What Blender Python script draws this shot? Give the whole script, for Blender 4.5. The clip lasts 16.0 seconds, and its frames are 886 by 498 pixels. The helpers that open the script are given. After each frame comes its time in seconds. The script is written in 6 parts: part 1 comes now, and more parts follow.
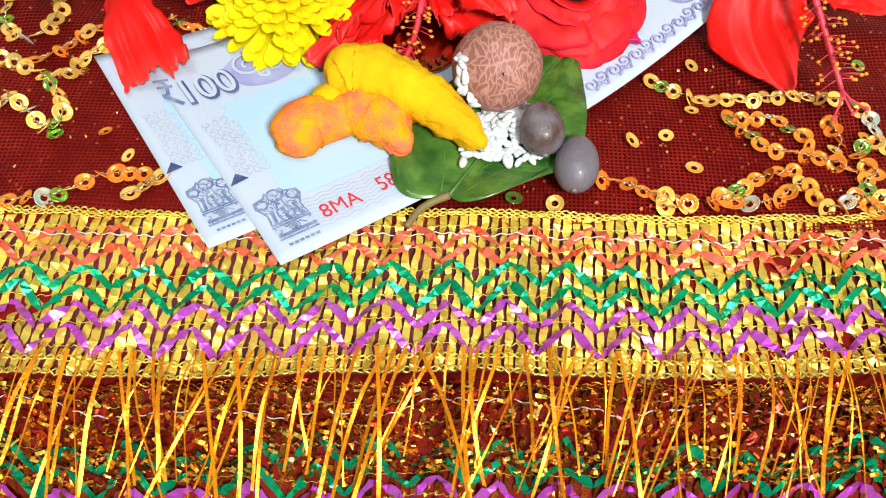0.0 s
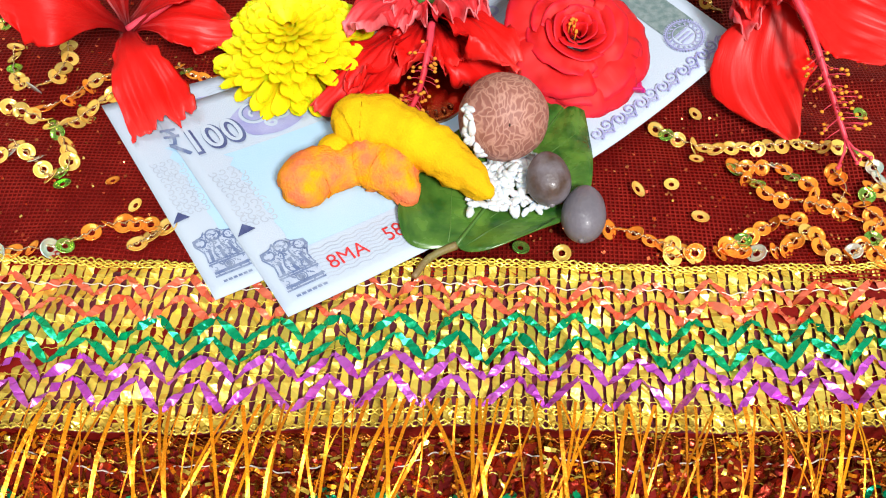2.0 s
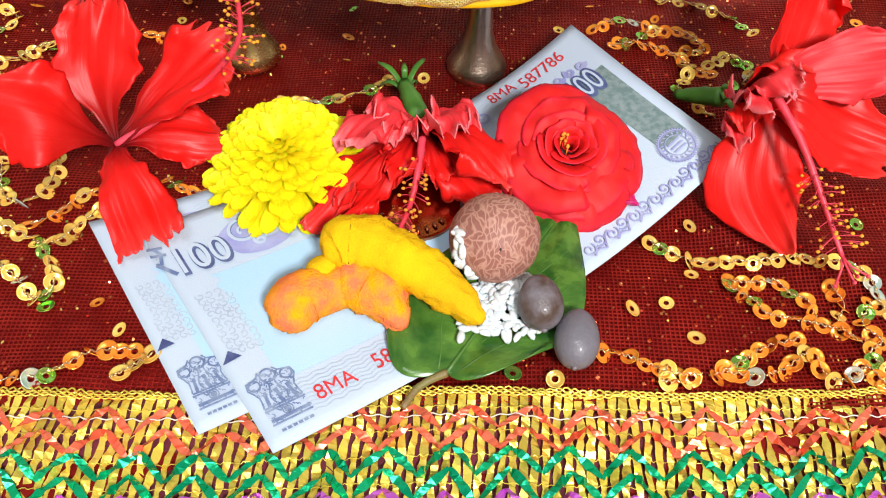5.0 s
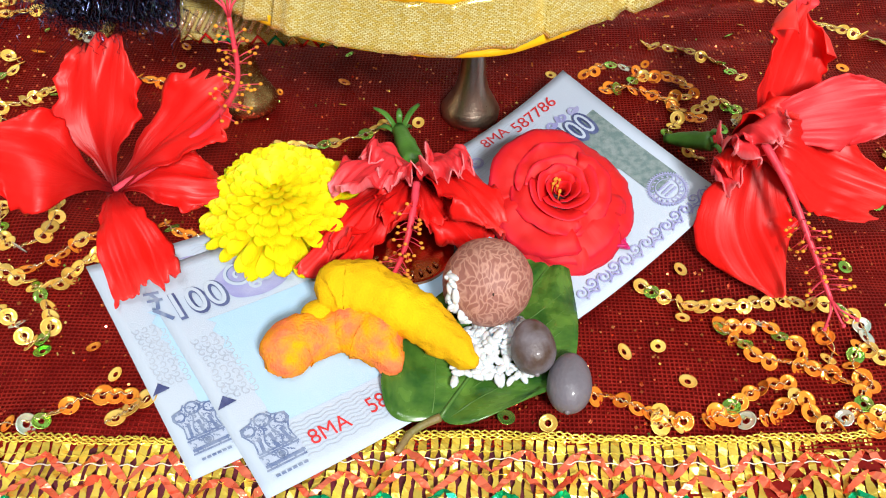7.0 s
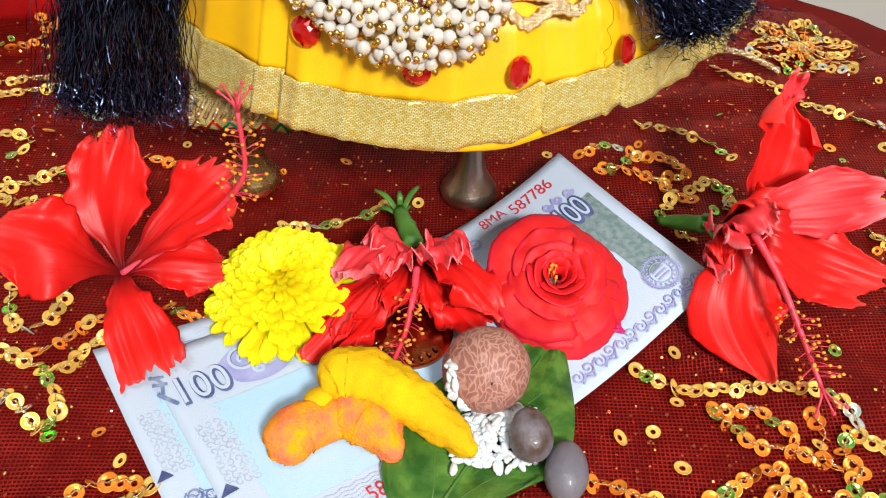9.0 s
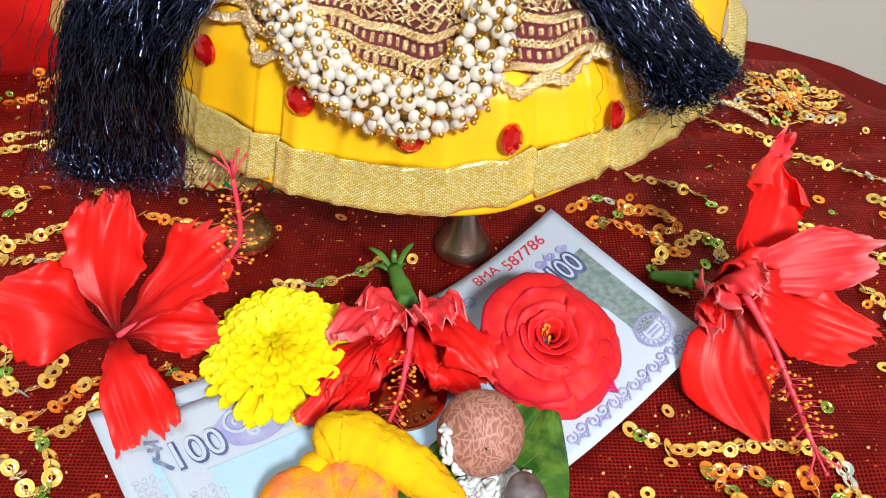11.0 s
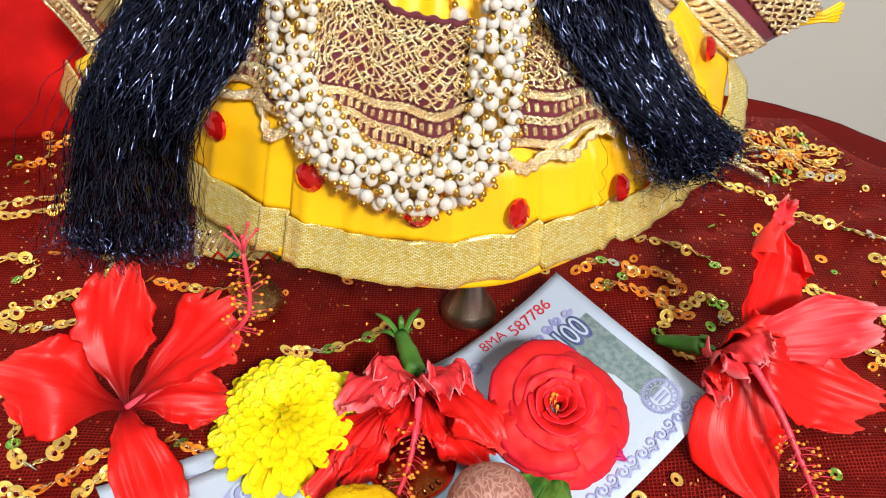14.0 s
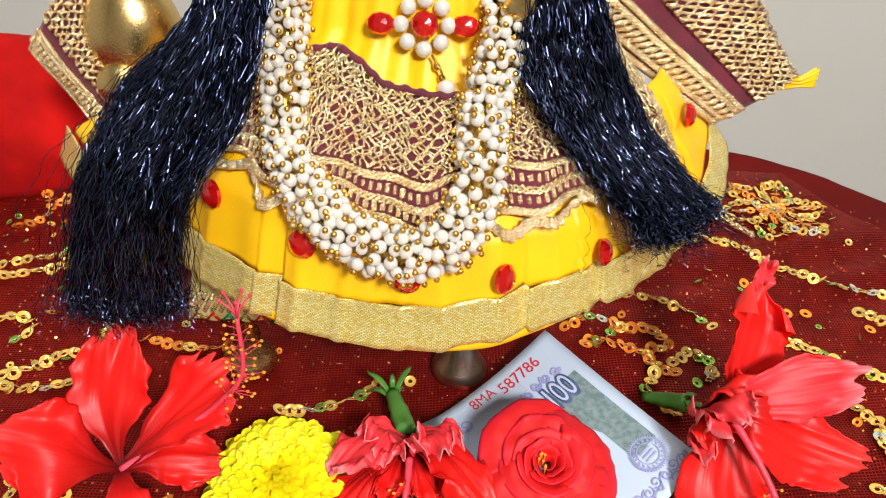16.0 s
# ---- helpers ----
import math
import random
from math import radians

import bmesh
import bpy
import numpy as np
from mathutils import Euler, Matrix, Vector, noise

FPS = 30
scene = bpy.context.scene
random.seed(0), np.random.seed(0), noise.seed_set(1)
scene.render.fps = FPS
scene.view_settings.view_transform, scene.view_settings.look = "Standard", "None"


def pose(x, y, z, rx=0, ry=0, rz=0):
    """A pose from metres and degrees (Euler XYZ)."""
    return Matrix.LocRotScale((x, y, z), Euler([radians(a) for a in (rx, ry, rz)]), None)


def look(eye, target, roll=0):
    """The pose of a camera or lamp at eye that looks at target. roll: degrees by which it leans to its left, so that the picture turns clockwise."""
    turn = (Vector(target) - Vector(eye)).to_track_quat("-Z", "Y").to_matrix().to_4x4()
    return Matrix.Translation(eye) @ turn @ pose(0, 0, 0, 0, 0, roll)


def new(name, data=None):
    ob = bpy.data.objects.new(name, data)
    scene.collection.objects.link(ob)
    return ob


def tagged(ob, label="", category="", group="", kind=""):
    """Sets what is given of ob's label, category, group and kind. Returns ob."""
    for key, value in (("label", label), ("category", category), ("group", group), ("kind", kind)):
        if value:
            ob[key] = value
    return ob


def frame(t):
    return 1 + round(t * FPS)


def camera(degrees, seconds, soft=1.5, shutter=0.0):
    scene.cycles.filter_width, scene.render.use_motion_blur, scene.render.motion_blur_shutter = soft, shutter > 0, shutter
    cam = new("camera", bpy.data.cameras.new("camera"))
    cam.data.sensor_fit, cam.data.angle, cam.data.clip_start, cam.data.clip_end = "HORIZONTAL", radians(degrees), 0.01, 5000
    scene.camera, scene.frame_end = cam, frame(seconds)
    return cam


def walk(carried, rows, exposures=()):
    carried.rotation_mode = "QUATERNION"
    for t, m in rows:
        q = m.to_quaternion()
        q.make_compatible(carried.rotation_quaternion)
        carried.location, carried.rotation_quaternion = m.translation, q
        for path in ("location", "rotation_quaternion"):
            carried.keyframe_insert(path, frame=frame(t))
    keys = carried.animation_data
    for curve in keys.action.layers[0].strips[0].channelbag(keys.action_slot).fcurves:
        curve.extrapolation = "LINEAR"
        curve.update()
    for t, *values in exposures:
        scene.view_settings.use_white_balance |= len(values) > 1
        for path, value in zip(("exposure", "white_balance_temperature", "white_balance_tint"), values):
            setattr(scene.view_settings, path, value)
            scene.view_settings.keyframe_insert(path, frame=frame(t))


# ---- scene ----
# camera: seconds, place in metres, turn in degrees
cam = camera(56.09, 16.0, soft=1.1)
ROWS = [
    (0, 0.01442, 0.01441, 0.15774, 33.974, -1.970, 2.254),
    (0.5, 0.01334, 0.01465, 0.16097, 34.684, -1.943, 2.286),
    (1, 0.01347, 0.01441, 0.16099, 35.190, -2.028, 2.177),
    (1.5, 0.01273, 0.01549, 0.16027, 35.790, -2.030, 2.158),
    (2, 0.01180, 0.01807, 0.15988, 36.162, -2.102, 2.083),
    (2.5, 0.01134, 0.02135, 0.16163, 36.564, -2.151, 2.031),
    (3, 0.01189, 0.02419, 0.16399, 36.897, -2.124, 1.973),
    (3.5, 0.01108, 0.02798, 0.16528, 37.418, -2.105, 1.894),
    (4, 0.01338, 0.03114, 0.16659, 38.000, -1.882, 1.979),
    (6.5, 0.01320, 0.03736, 0.17077, 41.050, -2.063, 1.819),
    (7, 0.01402, 0.03586, 0.17227, 41.567, -2.055, 1.749),
    (7.5, 0.01329, 0.03406, 0.17466, 42.452, -2.136, 1.725),
    (8, 0.01266, 0.03475, 0.17761, 42.900, -2.323, 1.884),
    (8.5, 0.01229, 0.03727, 0.18102, 43.654, -2.402, 1.760),
    (9, 0.01232, 0.04044, 0.18446, 44.457, -2.416, 1.690),
    (11.5, 0.01246, 0.04538, 0.19284, 46.754, -2.371, 1.188),
    (12, 0.01267, 0.04594, 0.19184, 47.119, -2.295, 1.240),
    (12.5, 0.01110, 0.04797, 0.19455, 47.593, -2.278, 1.165),
    (13, 0.01018, 0.04883, 0.19495, 48.058, -2.279, 1.068),
    (13.5, 0.00989, 0.05021, 0.19762, 48.436, -2.258, 0.948),
    (14, 0.00978, 0.05000, 0.20048, 48.981, -2.145, 0.977),
    (14.5, 0.00983, 0.04910, 0.20332, 49.569, -2.122, 0.891),
    (15, 0.01052, 0.04778, 0.20480, 50.202, -2.074, 0.825),
    (15.5, 0.01126, 0.04782, 0.20775, 51.092, -2.057, 0.767),
    (16, 0.01180, 0.04979, 0.20974, 51.651, -2.057, 0.674),
]
walk(cam, [(t, pose(*row)) for t, *row in ROWS])

# ---- world, lamps ----
world = bpy.data.worlds.new("world")
scene.world = world
world.use_nodes = True
world.node_tree.nodes["Background"].inputs[0].default_value = (0.9, 0.95, 1.0, 1)
world.node_tree.nodes["Background"].inputs[1].default_value = 0.3


def area_lamp(name, eye, target, size, watts, colour):
    data = bpy.data.lights.new(name, "AREA")
    data.shape, data.size, data.energy, data.color = "DISK", size, watts, colour
    ob = new(name, data)
    ob.matrix_world = look(eye, target)
    return ob


area_lamp("room_lamp", (0.30, -0.55, 0.80), (0.02, 0.22, 0.03), 0.2, 20, (1.0, 0.985, 0.97))
# unseen overhead lamp, added as soft fill for the closed room
area_lamp("overhead_fill", (-0.1, -0.25, 1.7), (0, 0.1, 0), 0.7, 12, (0.93, 0.97, 1.0))
scene.view_settings.exposure = -0.12


# ---- materials ----
def node_material(name):
    m = bpy.data.materials.new(name)
    m.use_nodes = True
    return m, m.node_tree, m.node_tree.nodes["Principled BSDF"]


def mat(name, colour, rough=0.5, metal=0.0, second=None, scale=300.0, grain=0.15, bump=0.2, fine=None,
        coat=0.0, sub=0.0, trans=0.0, spread=0.0, sheen=0.0, spec=0.4):
    """A surface of colour that drifts to second, with grain and relief; spread: how far pieces differ in lightness."""
    m, t, b = node_material(name)
    n, l = t.nodes, t.links
    second = second or tuple(c * 0.72 for c in colour)
    co = n.new("ShaderNodeTexCoord")
    big = n.new("ShaderNodeTexNoise")
    big.inputs["Scale"].default_value, big.inputs["Detail"].default_value = scale * 0.22, 4
    small = n.new("ShaderNodeTexNoise")
    small.inputs["Scale"].default_value, small.inputs["Detail"].default_value = fine or scale * 3, 5
    for tex in (big, small):
        l.new(co.outputs["Object"], tex.inputs["Vector"])
    ramp = n.new("ShaderNodeValToRGB")
    ramp.color_ramp.elements[0].position, ramp.color_ramp.elements[1].position = 0.38, 0.64
    l.new(big.outputs["Fac"], ramp.inputs["Fac"])
    mix = n.new("ShaderNodeMixRGB")
    mix.inputs[1].default_value, mix.inputs[2].default_value = (*colour, 1), (*second, 1)
    l.new(ramp.outputs["Color"], mix.inputs[0])
    hue = n.new("ShaderNodeHueSaturation")
    l.new(mix.outputs[0], hue.inputs["Color"])
    size = n.new("ShaderNodeMapRange")
    size.inputs["To Min"].default_value, size.inputs["To Max"].default_value = 1 - grain, 1 + grain
    l.new(small.outputs["Fac"], size.inputs["Value"])
    value = size.outputs[0]
    if spread:
        info = n.new("ShaderNodeObjectInfo")
        vary = n.new("ShaderNodeMapRange")
        vary.inputs["To Min"].default_value, vary.inputs["To Max"].default_value = 1 - spread, 1 + spread
        l.new(info.outputs["Random"], vary.inputs["Value"])
        times = n.new("ShaderNodeMath")
        times.operation = "MULTIPLY"
        l.new(value, times.inputs[0])
        l.new(vary.outputs[0], times.inputs[1])
        value = times.outputs[0]
    l.new(value, hue.inputs["Value"])
    l.new(hue.outputs[0], b.inputs["Base Color"])
    rr = n.new("ShaderNodeMapRange")
    rr.inputs["To Min"].default_value, rr.inputs["To Max"].default_value = max(0.02, rough * 0.8), min(1, rough * 1.2)
    l.new(small.outputs["Fac"], rr.inputs["Value"])
    l.new(rr.outputs[0], b.inputs["Roughness"])
    b.inputs["Metallic"].default_value = metal
    b.inputs["Coat Weight"].default_value = coat
    b.inputs["Coat Roughness"].default_value = 0.12
    b.inputs["Sheen Weight"].default_value = sheen
    b.inputs["Specular IOR Level"].default_value = spec
    if sub:
        b.inputs["Subsurface Weight"].default_value = sub
        b.inputs["Subsurface Radius"].default_value = (0.002, 0.0012, 0.0008)
        b.inputs["Subsurface Scale"].default_value = 1.0
    b.inputs["Transmission Weight"].default_value = trans
    if bump:
        bp = n.new("ShaderNodeBump")
        bp.inputs["Strength"].default_value, bp.inputs["Distance"].default_value = bump, 0.0006
        l.new(small.outputs["Fac"], bp.inputs["Height"])
        l.new(bp.outputs[0], b.inputs["Normal"])
    return m


def petal_mat(name, colour, second, rough=0.4, veins=26.0, deep=None, glow=0.12, rim=None, throat=0.28):
    """A petal: fine veins run from base to tip, the base is deeper in colour, light passes a little."""
    m, t, b = node_material(name)
    n, l = t.nodes, t.links
    uv = n.new("ShaderNodeUVMap")
    sep = n.new("ShaderNodeSeparateXYZ")
    l.new(uv.outputs[0], sep.inputs[0])
    scale = n.new("ShaderNodeMapping")
    scale.inputs["Scale"].default_value = (veins, 2.2, 1)
    l.new(uv.outputs[0], scale.inputs["Vector"])
    tex = n.new("ShaderNodeTexNoise")
    tex.inputs["Scale"].default_value, tex.inputs["Detail"].default_value = 1.0, 4
    l.new(scale.outputs[0], tex.inputs["Vector"])
    mix = n.new("ShaderNodeMixRGB")
    mix.inputs[1].default_value, mix.inputs[2].default_value = (*colour, 1), (*second, 1)
    l.new(tex.outputs["Fac"], mix.inputs[0])
    ramp = n.new("ShaderNodeValToRGB")
    ramp.color_ramp.elements[0].position, ramp.color_ramp.elements[1].position = 0.04, throat
    ramp.color_ramp.elements[0].color, ramp.color_ramp.elements[1].color = (1, 1, 1, 1), (0, 0, 0, 1)
    l.new(sep.outputs["Y"], ramp.inputs["Fac"])
    base = n.new("ShaderNodeMixRGB")
    base.inputs[2].default_value = (*(deep or tuple(c * 0.3 for c in colour)), 1)
    l.new(ramp.outputs[0], base.inputs[0])
    l.new(mix.outputs[0], base.inputs[1])
    edge = n.new("ShaderNodeValToRGB")
    edge.color_ramp.elements[0].position, edge.color_ramp.elements[1].position = 0.84, 1.0
    side = n.new("ShaderNodeMath")
    side.operation = "ADD"
    wob = n.new("ShaderNodeMath")
    wob.operation, wob.inputs[1].default_value = "MULTIPLY", 0.25
    l.new(tex.outputs["Fac"], wob.inputs[0])
    less = n.new("ShaderNodeMath")
    less.operation, less.inputs[1].default_value = "SUBTRACT", 0.125
    l.new(wob.outputs[0], less.inputs[0])
    l.new(sep.outputs["Y"], side.inputs[0])
    l.new(less.outputs[0], side.inputs[1])
    l.new(side.outputs[0], edge.inputs["Fac"])
    pale = n.new("ShaderNodeMixRGB")
    pale.inputs[2].default_value = (*(rim or colour), 1)
    l.new(edge.outputs[0], pale.inputs[0])
    l.new(base.outputs[0], pale.inputs[1])
    l.new(pale.outputs[0], b.inputs["Base Color"])
    b.inputs["Roughness"].default_value = rough
    b.inputs["Specular IOR Level"].default_value = 0.28
    b.inputs["Subsurface Weight"].default_value = glow
    b.inputs["Subsurface Radius"].default_value = (0.002, 0.0008, 0.0006)
    b.inputs["Subsurface Scale"].default_value = 1.0
    bp = n.new("ShaderNodeBump")
    bp.inputs["Strength"].default_value, bp.inputs["Distance"].default_value = 0.16, 0.0006
    l.new(tex.outputs["Fac"], bp.inputs["Height"])
    l.new(bp.outputs[0], b.inputs["Normal"])
    return m


M_CLOTH = mat("red cloth", (0.16, 0.005, 0.003), 0.7, 0, (0.1, 0.003, 0.002), 60, 0.3, 0.3, 1500, spec=0.12)
M_NET = mat("red net thread", (0.4, 0.02, 0.012), 0.34, 0.7, (0.26, 0.008, 0.006), 500, 0.5, 0.5, 2600)
M_NET_GLINT = mat("red glitter", (0.8, 0.1, 0.05), 0.15, 0.9, (0.9, 0.3, 0.1), 600, 0.3, 0.0)
M_GOLD = mat("gold foil", (1.0, 0.79, 0.14), 0.14, 0.6, (0.92, 0.68, 0.1), 300, 0.1, 0.35, 900, spread=0.25)
M_GOLD_PALE = mat("pale gold thread", (1.0, 0.85, 0.54), 0.15, 0.86, (0.86, 0.62, 0.32), 900, 0.3, 0.8, 3000)
M_FRINGE = mat("orange gold foil", (0.95, 0.36, 0.008), 0.28, 0.6, (0.75, 0.22, 0.008), 300, 0.15, 0.3, 900, spread=0.25)
# gold foil of the lower lace, its colour darkened for the shade there
M_GOLD_SHADED = mat("shaded gold foil", (0.55, 0.2, 0.02), 0.2, 0.85, (0.3, 0.07, 0.012), 500, 0.3, 0.4, 1200, spread=0.4)
M_FOIL_RED = mat("orange red foil", (0.92, 0.24, 0.14), 0.2, 0.5, (0.85, 0.13, 0.06), 400, 0.12, 0.4, 900)
M_FOIL_GREEN = mat("green foil", (0.0, 0.33, 0.15), 0.15, 0.6, (0.01, 0.5, 0.2), 400, 0.12, 0.4, 900)
M_FOIL_PURPLE = mat("purple foil", (0.56, 0.09, 0.6), 0.16, 0.55, (0.62, 0.15, 0.66), 400, 0.12, 0.4, 900)
# red foil with the lower lace's shade put into its colour
M_FOIL_RED_SHADED = mat("shaded red foil", (0.5, 0.05, 0.015), 0.2, 0.7, (0.3, 0.02, 0.01), 400, 0.2, 0.4, 900)
M_THREAD = mat("white thread", (0.75, 0.68, 0.6), 0.6)
M_SEQ = mat("orange sequin", (1.0, 0.26, 0.025), 0.16, 0.4, (0.95, 0.4, 0.05), 250, 0.2, 0.2, 700, spread=0.3)
M_SEQ_GOLD = mat("gold sequin", (1.0, 0.60, 0.10), 0.13, 0.45, (0.95, 0.7, 0.2), 250, 0.2, 0.2, 700, spread=0.3)
M_SEQ_GREEN = mat("green shimmer sequin", (0.25, 0.75, 0.12), 0.12, 0.85, (0.6, 0.7, 0.15), 300, 0.2, 0.2)
M_SEQ_PEARL = mat("pearly sequin", (0.9, 0.78, 0.62), 0.12, 0.6, (0.6, 0.8, 0.72), 900, 0.2, 0.2, 900)
M_PAPER = mat("note paper", (0.445, 0.53, 0.65), 0.75, 0, (0.475, 0.555, 0.65), 90, 0.04, 0.25, 3500)
M_WINDOW = mat("pale blue print", (0.37, 0.57, 0.74), 0.7, 0, (0.40, 0.58, 0.74), 120, 0.04, 0.2, 3500)
M_LILAC = mat("lilac print", (0.27, 0.28, 0.54), 0.7, 0, (0.36, 0.38, 0.60), 500, 0.2, 0.1, 4000)
M_GREY_PRINT = mat("grey print", (0.37, 0.43, 0.53), 0.7, 0, (0.42, 0.48, 0.57), 700, 0.12, 0.1, 5000)
M_GREEN_PRINT = mat("green grey print", (0.122, 0.187, 0.187), 0.7, 0, (0.216, 0.274, 0.274), 2600, 0.4, 0.1, 6000)
M_INK = mat("blue black ink", (0.045, 0.06, 0.17), 0.6, 0, (0.11, 0.14, 0.28), 900, 0.3, 0.1, 5000)
M_INK_BLUE = mat("slate blue ink", (0.11, 0.16, 0.31), 0.6, 0, (0.24, 0.30, 0.42), 1500, 0.4, 0.1, 7000)
M_EMBLEM = mat("pale slate print", (0.44, 0.51, 0.64), 0.65, 0, (0.38, 0.45, 0.58), 1200, 0.25, 0.1, 5000)
M_INK_RED = mat("red ink", (0.62, 0.03, 0.035), 0.6)
# dark throat pigment, stretched outwards to paint in shade round the centre
M_HIB = petal_mat("hibiscus red", (0.8, 0.012, 0.008), (0.66, 0.005, 0.005), 0.42, 46, (0.09, 0.001, 0.002), 0.15, (0.82, 0.035, 0.03), 0.62)
M_HIB_PALE = petal_mat("wilted hibiscus pink red", (0.82, 0.05, 0.06), (0.55, 0.008, 0.014), 0.5, 40, (0.25, 0.003, 0.006), 0.15, (0.85, 0.2, 0.22))
M_PINK = mat("pink filament", (0.72, 0.06, 0.1), 0.45, 0, (0.6, 0.03, 0.05), sub=0.1)
M_ANTHER = mat("orange pollen", (0.8, 0.34, 0.02), 0.8, 0, (0.6, 0.2, 0.02))
M_ROSE = petal_mat("rose red", (0.82, 0.012, 0.010), (0.66, 0.006, 0.008), 0.6, 20, (0.55, 0.004, 0.005), 0.4, (0.78, 0.010, 0.03))
M_ROSE_TIP = petal_mat("magenta rose tip", (0.62, 0.008, 0.09), (0.5, 0.006, 0.08), 0.4, 20, (0.6, 0.006, 0.02), 0.3, (0.45, 0.01, 0.16))
M_CHRYS = petal_mat("chrysanthemum yellow", (0.9, 0.74, 0.004), (0.88, 0.66, 0.002), 0.55, 8, (0.88, 0.66, 0.0), 0.8)
M_VEIN = mat("leaf vein", (0.075, 0.17, 0.03), 0.4, 0, (0.06, 0.14, 0.03), 300)
M_STALK = mat("dry leaf stalk", (0.16, 0.15, 0.04), 0.5, 0, (0.22, 0.13, 0.06), 500, 0.2, 0.4, 1500)
M_GREEN = mat("fresh green stalk", (0.1, 0.28, 0.04), 0.42, 0, (0.06, 0.18, 0.025), 300, sub=0.05)
M_NUTHOLE = mat("dark nut eye", (0.05, 0.025, 0.015), 0.8)
M_TURM = mat("yellow turmeric", (0.80, 0.49, 0.004), 0.9, 0, (0.70, 0.37, 0.004), 160, 0.12, 0.55, 1900, spec=0.15)
M_TURM2 = mat("orange turmeric", (0.9, 0.34, 0.004), 0.9, 0, (0.86, 0.19, 0.07), 900, 0.22, 0.8, 1700, spec=0.15)
M_RICE = mat("white rice", (0.64, 0.67, 0.68), 0.35, 0, (0.56, 0.60, 0.62), 400, 0.05, 0.1, sub=0.3, spread=0.05)
M_SEED = mat("grey violet seed", (0.165, 0.155, 0.185), 0.46, 0, (0.105, 0.095, 0.112), 150, 0.15, 0.2, 1200, coat=0.15)
M_SEED_PATCH = mat("seed with brown patch", (0.17, 0.15, 0.17), 0.45, 0, (0.06, 0.032, 0.02), 620, 0.15, 0.3, 1200, coat=0.1)
M_COIN = mat("bronze", (0.5, 0.2, 0.1), 0.16, 1.0, (0.4, 0.15, 0.07), 200, 0.1, 0.1, 1500)
M_PEWTER = mat("pewter", (0.66, 0.58, 0.46), 0.3, 1.0, (0.42, 0.35, 0.27), 150, 0.15, 0.2, 1500)
M_BRASS = mat("polished brass", (0.75, 0.55, 0.24), 0.26, 1.0, (0.62, 0.42, 0.16), 120, 0.12, 0.15, 1500)
M_SATIN = mat("yellow satin", (0.9, 0.53, 0.006), 0.36, 0, (0.84, 0.43, 0.004), 70, 0.08, 0.25, 3000, spec=0.5)
M_MAROON = mat("maroon cloth", (0.13, 0.006, 0.02), 0.7, 0, (0.08, 0.004, 0.012), 300, 0.3, 0.4, 2500, sheen=0.2)
M_PEARL = mat("pearl", (0.62, 0.60, 0.56), 0.12, 0.18, (0.66, 0.60, 0.51), 200, 0.04, 0.0, coat=1.0, spec=0.7)
M_BEAD = mat("gold bead", (0.86, 0.56, 0.14), 0.2, 1.0, (0.7, 0.42, 0.1), 400, 0.1, 0.1)
M_GEM = mat("red crystal", (0.8, 0.012, 0.01), 0.05, 0.6, (0.65, 0.006, 0.006), 300, 0.1, 0.0, coat=1.0)
M_HAIR = mat("black hair", (0.075, 0.09, 0.16), 0.2, 1.0, (0.03, 0.036, 0.07), 200, 0.3, 0.0)
M_HAIR.node_tree.nodes["Principled BSDF"].inputs["Specular Tint"].default_value = (0.2, 0.22, 0.34, 1)
# the darker second red stands in for shade in the velvet's folds
M_VELVET = mat("red velvet", (0.6, 0.008, 0.006), 0.9, 0, (0.3, 0.004, 0.004), 110, 0.2, 0.4, 2500, spec=0.1)
M_WALL = mat("cream wall paint", (0.72, 0.69, 0.64), 0.8, 0, (0.69, 0.66, 0.6), 6, 0.03, 0.15, 400)
M_FLOOR = mat("stone floor", (0.42, 0.4, 0.37), 0.4, 0, (0.36, 0.34, 0.31), 8, 0.08, 0.1, 200)
M_WOOD = mat("table wood", (0.2, 0.1, 0.045), 0.45, 0, (0.13, 0.06, 0.028), 40, 0.2, 0.2, 300)


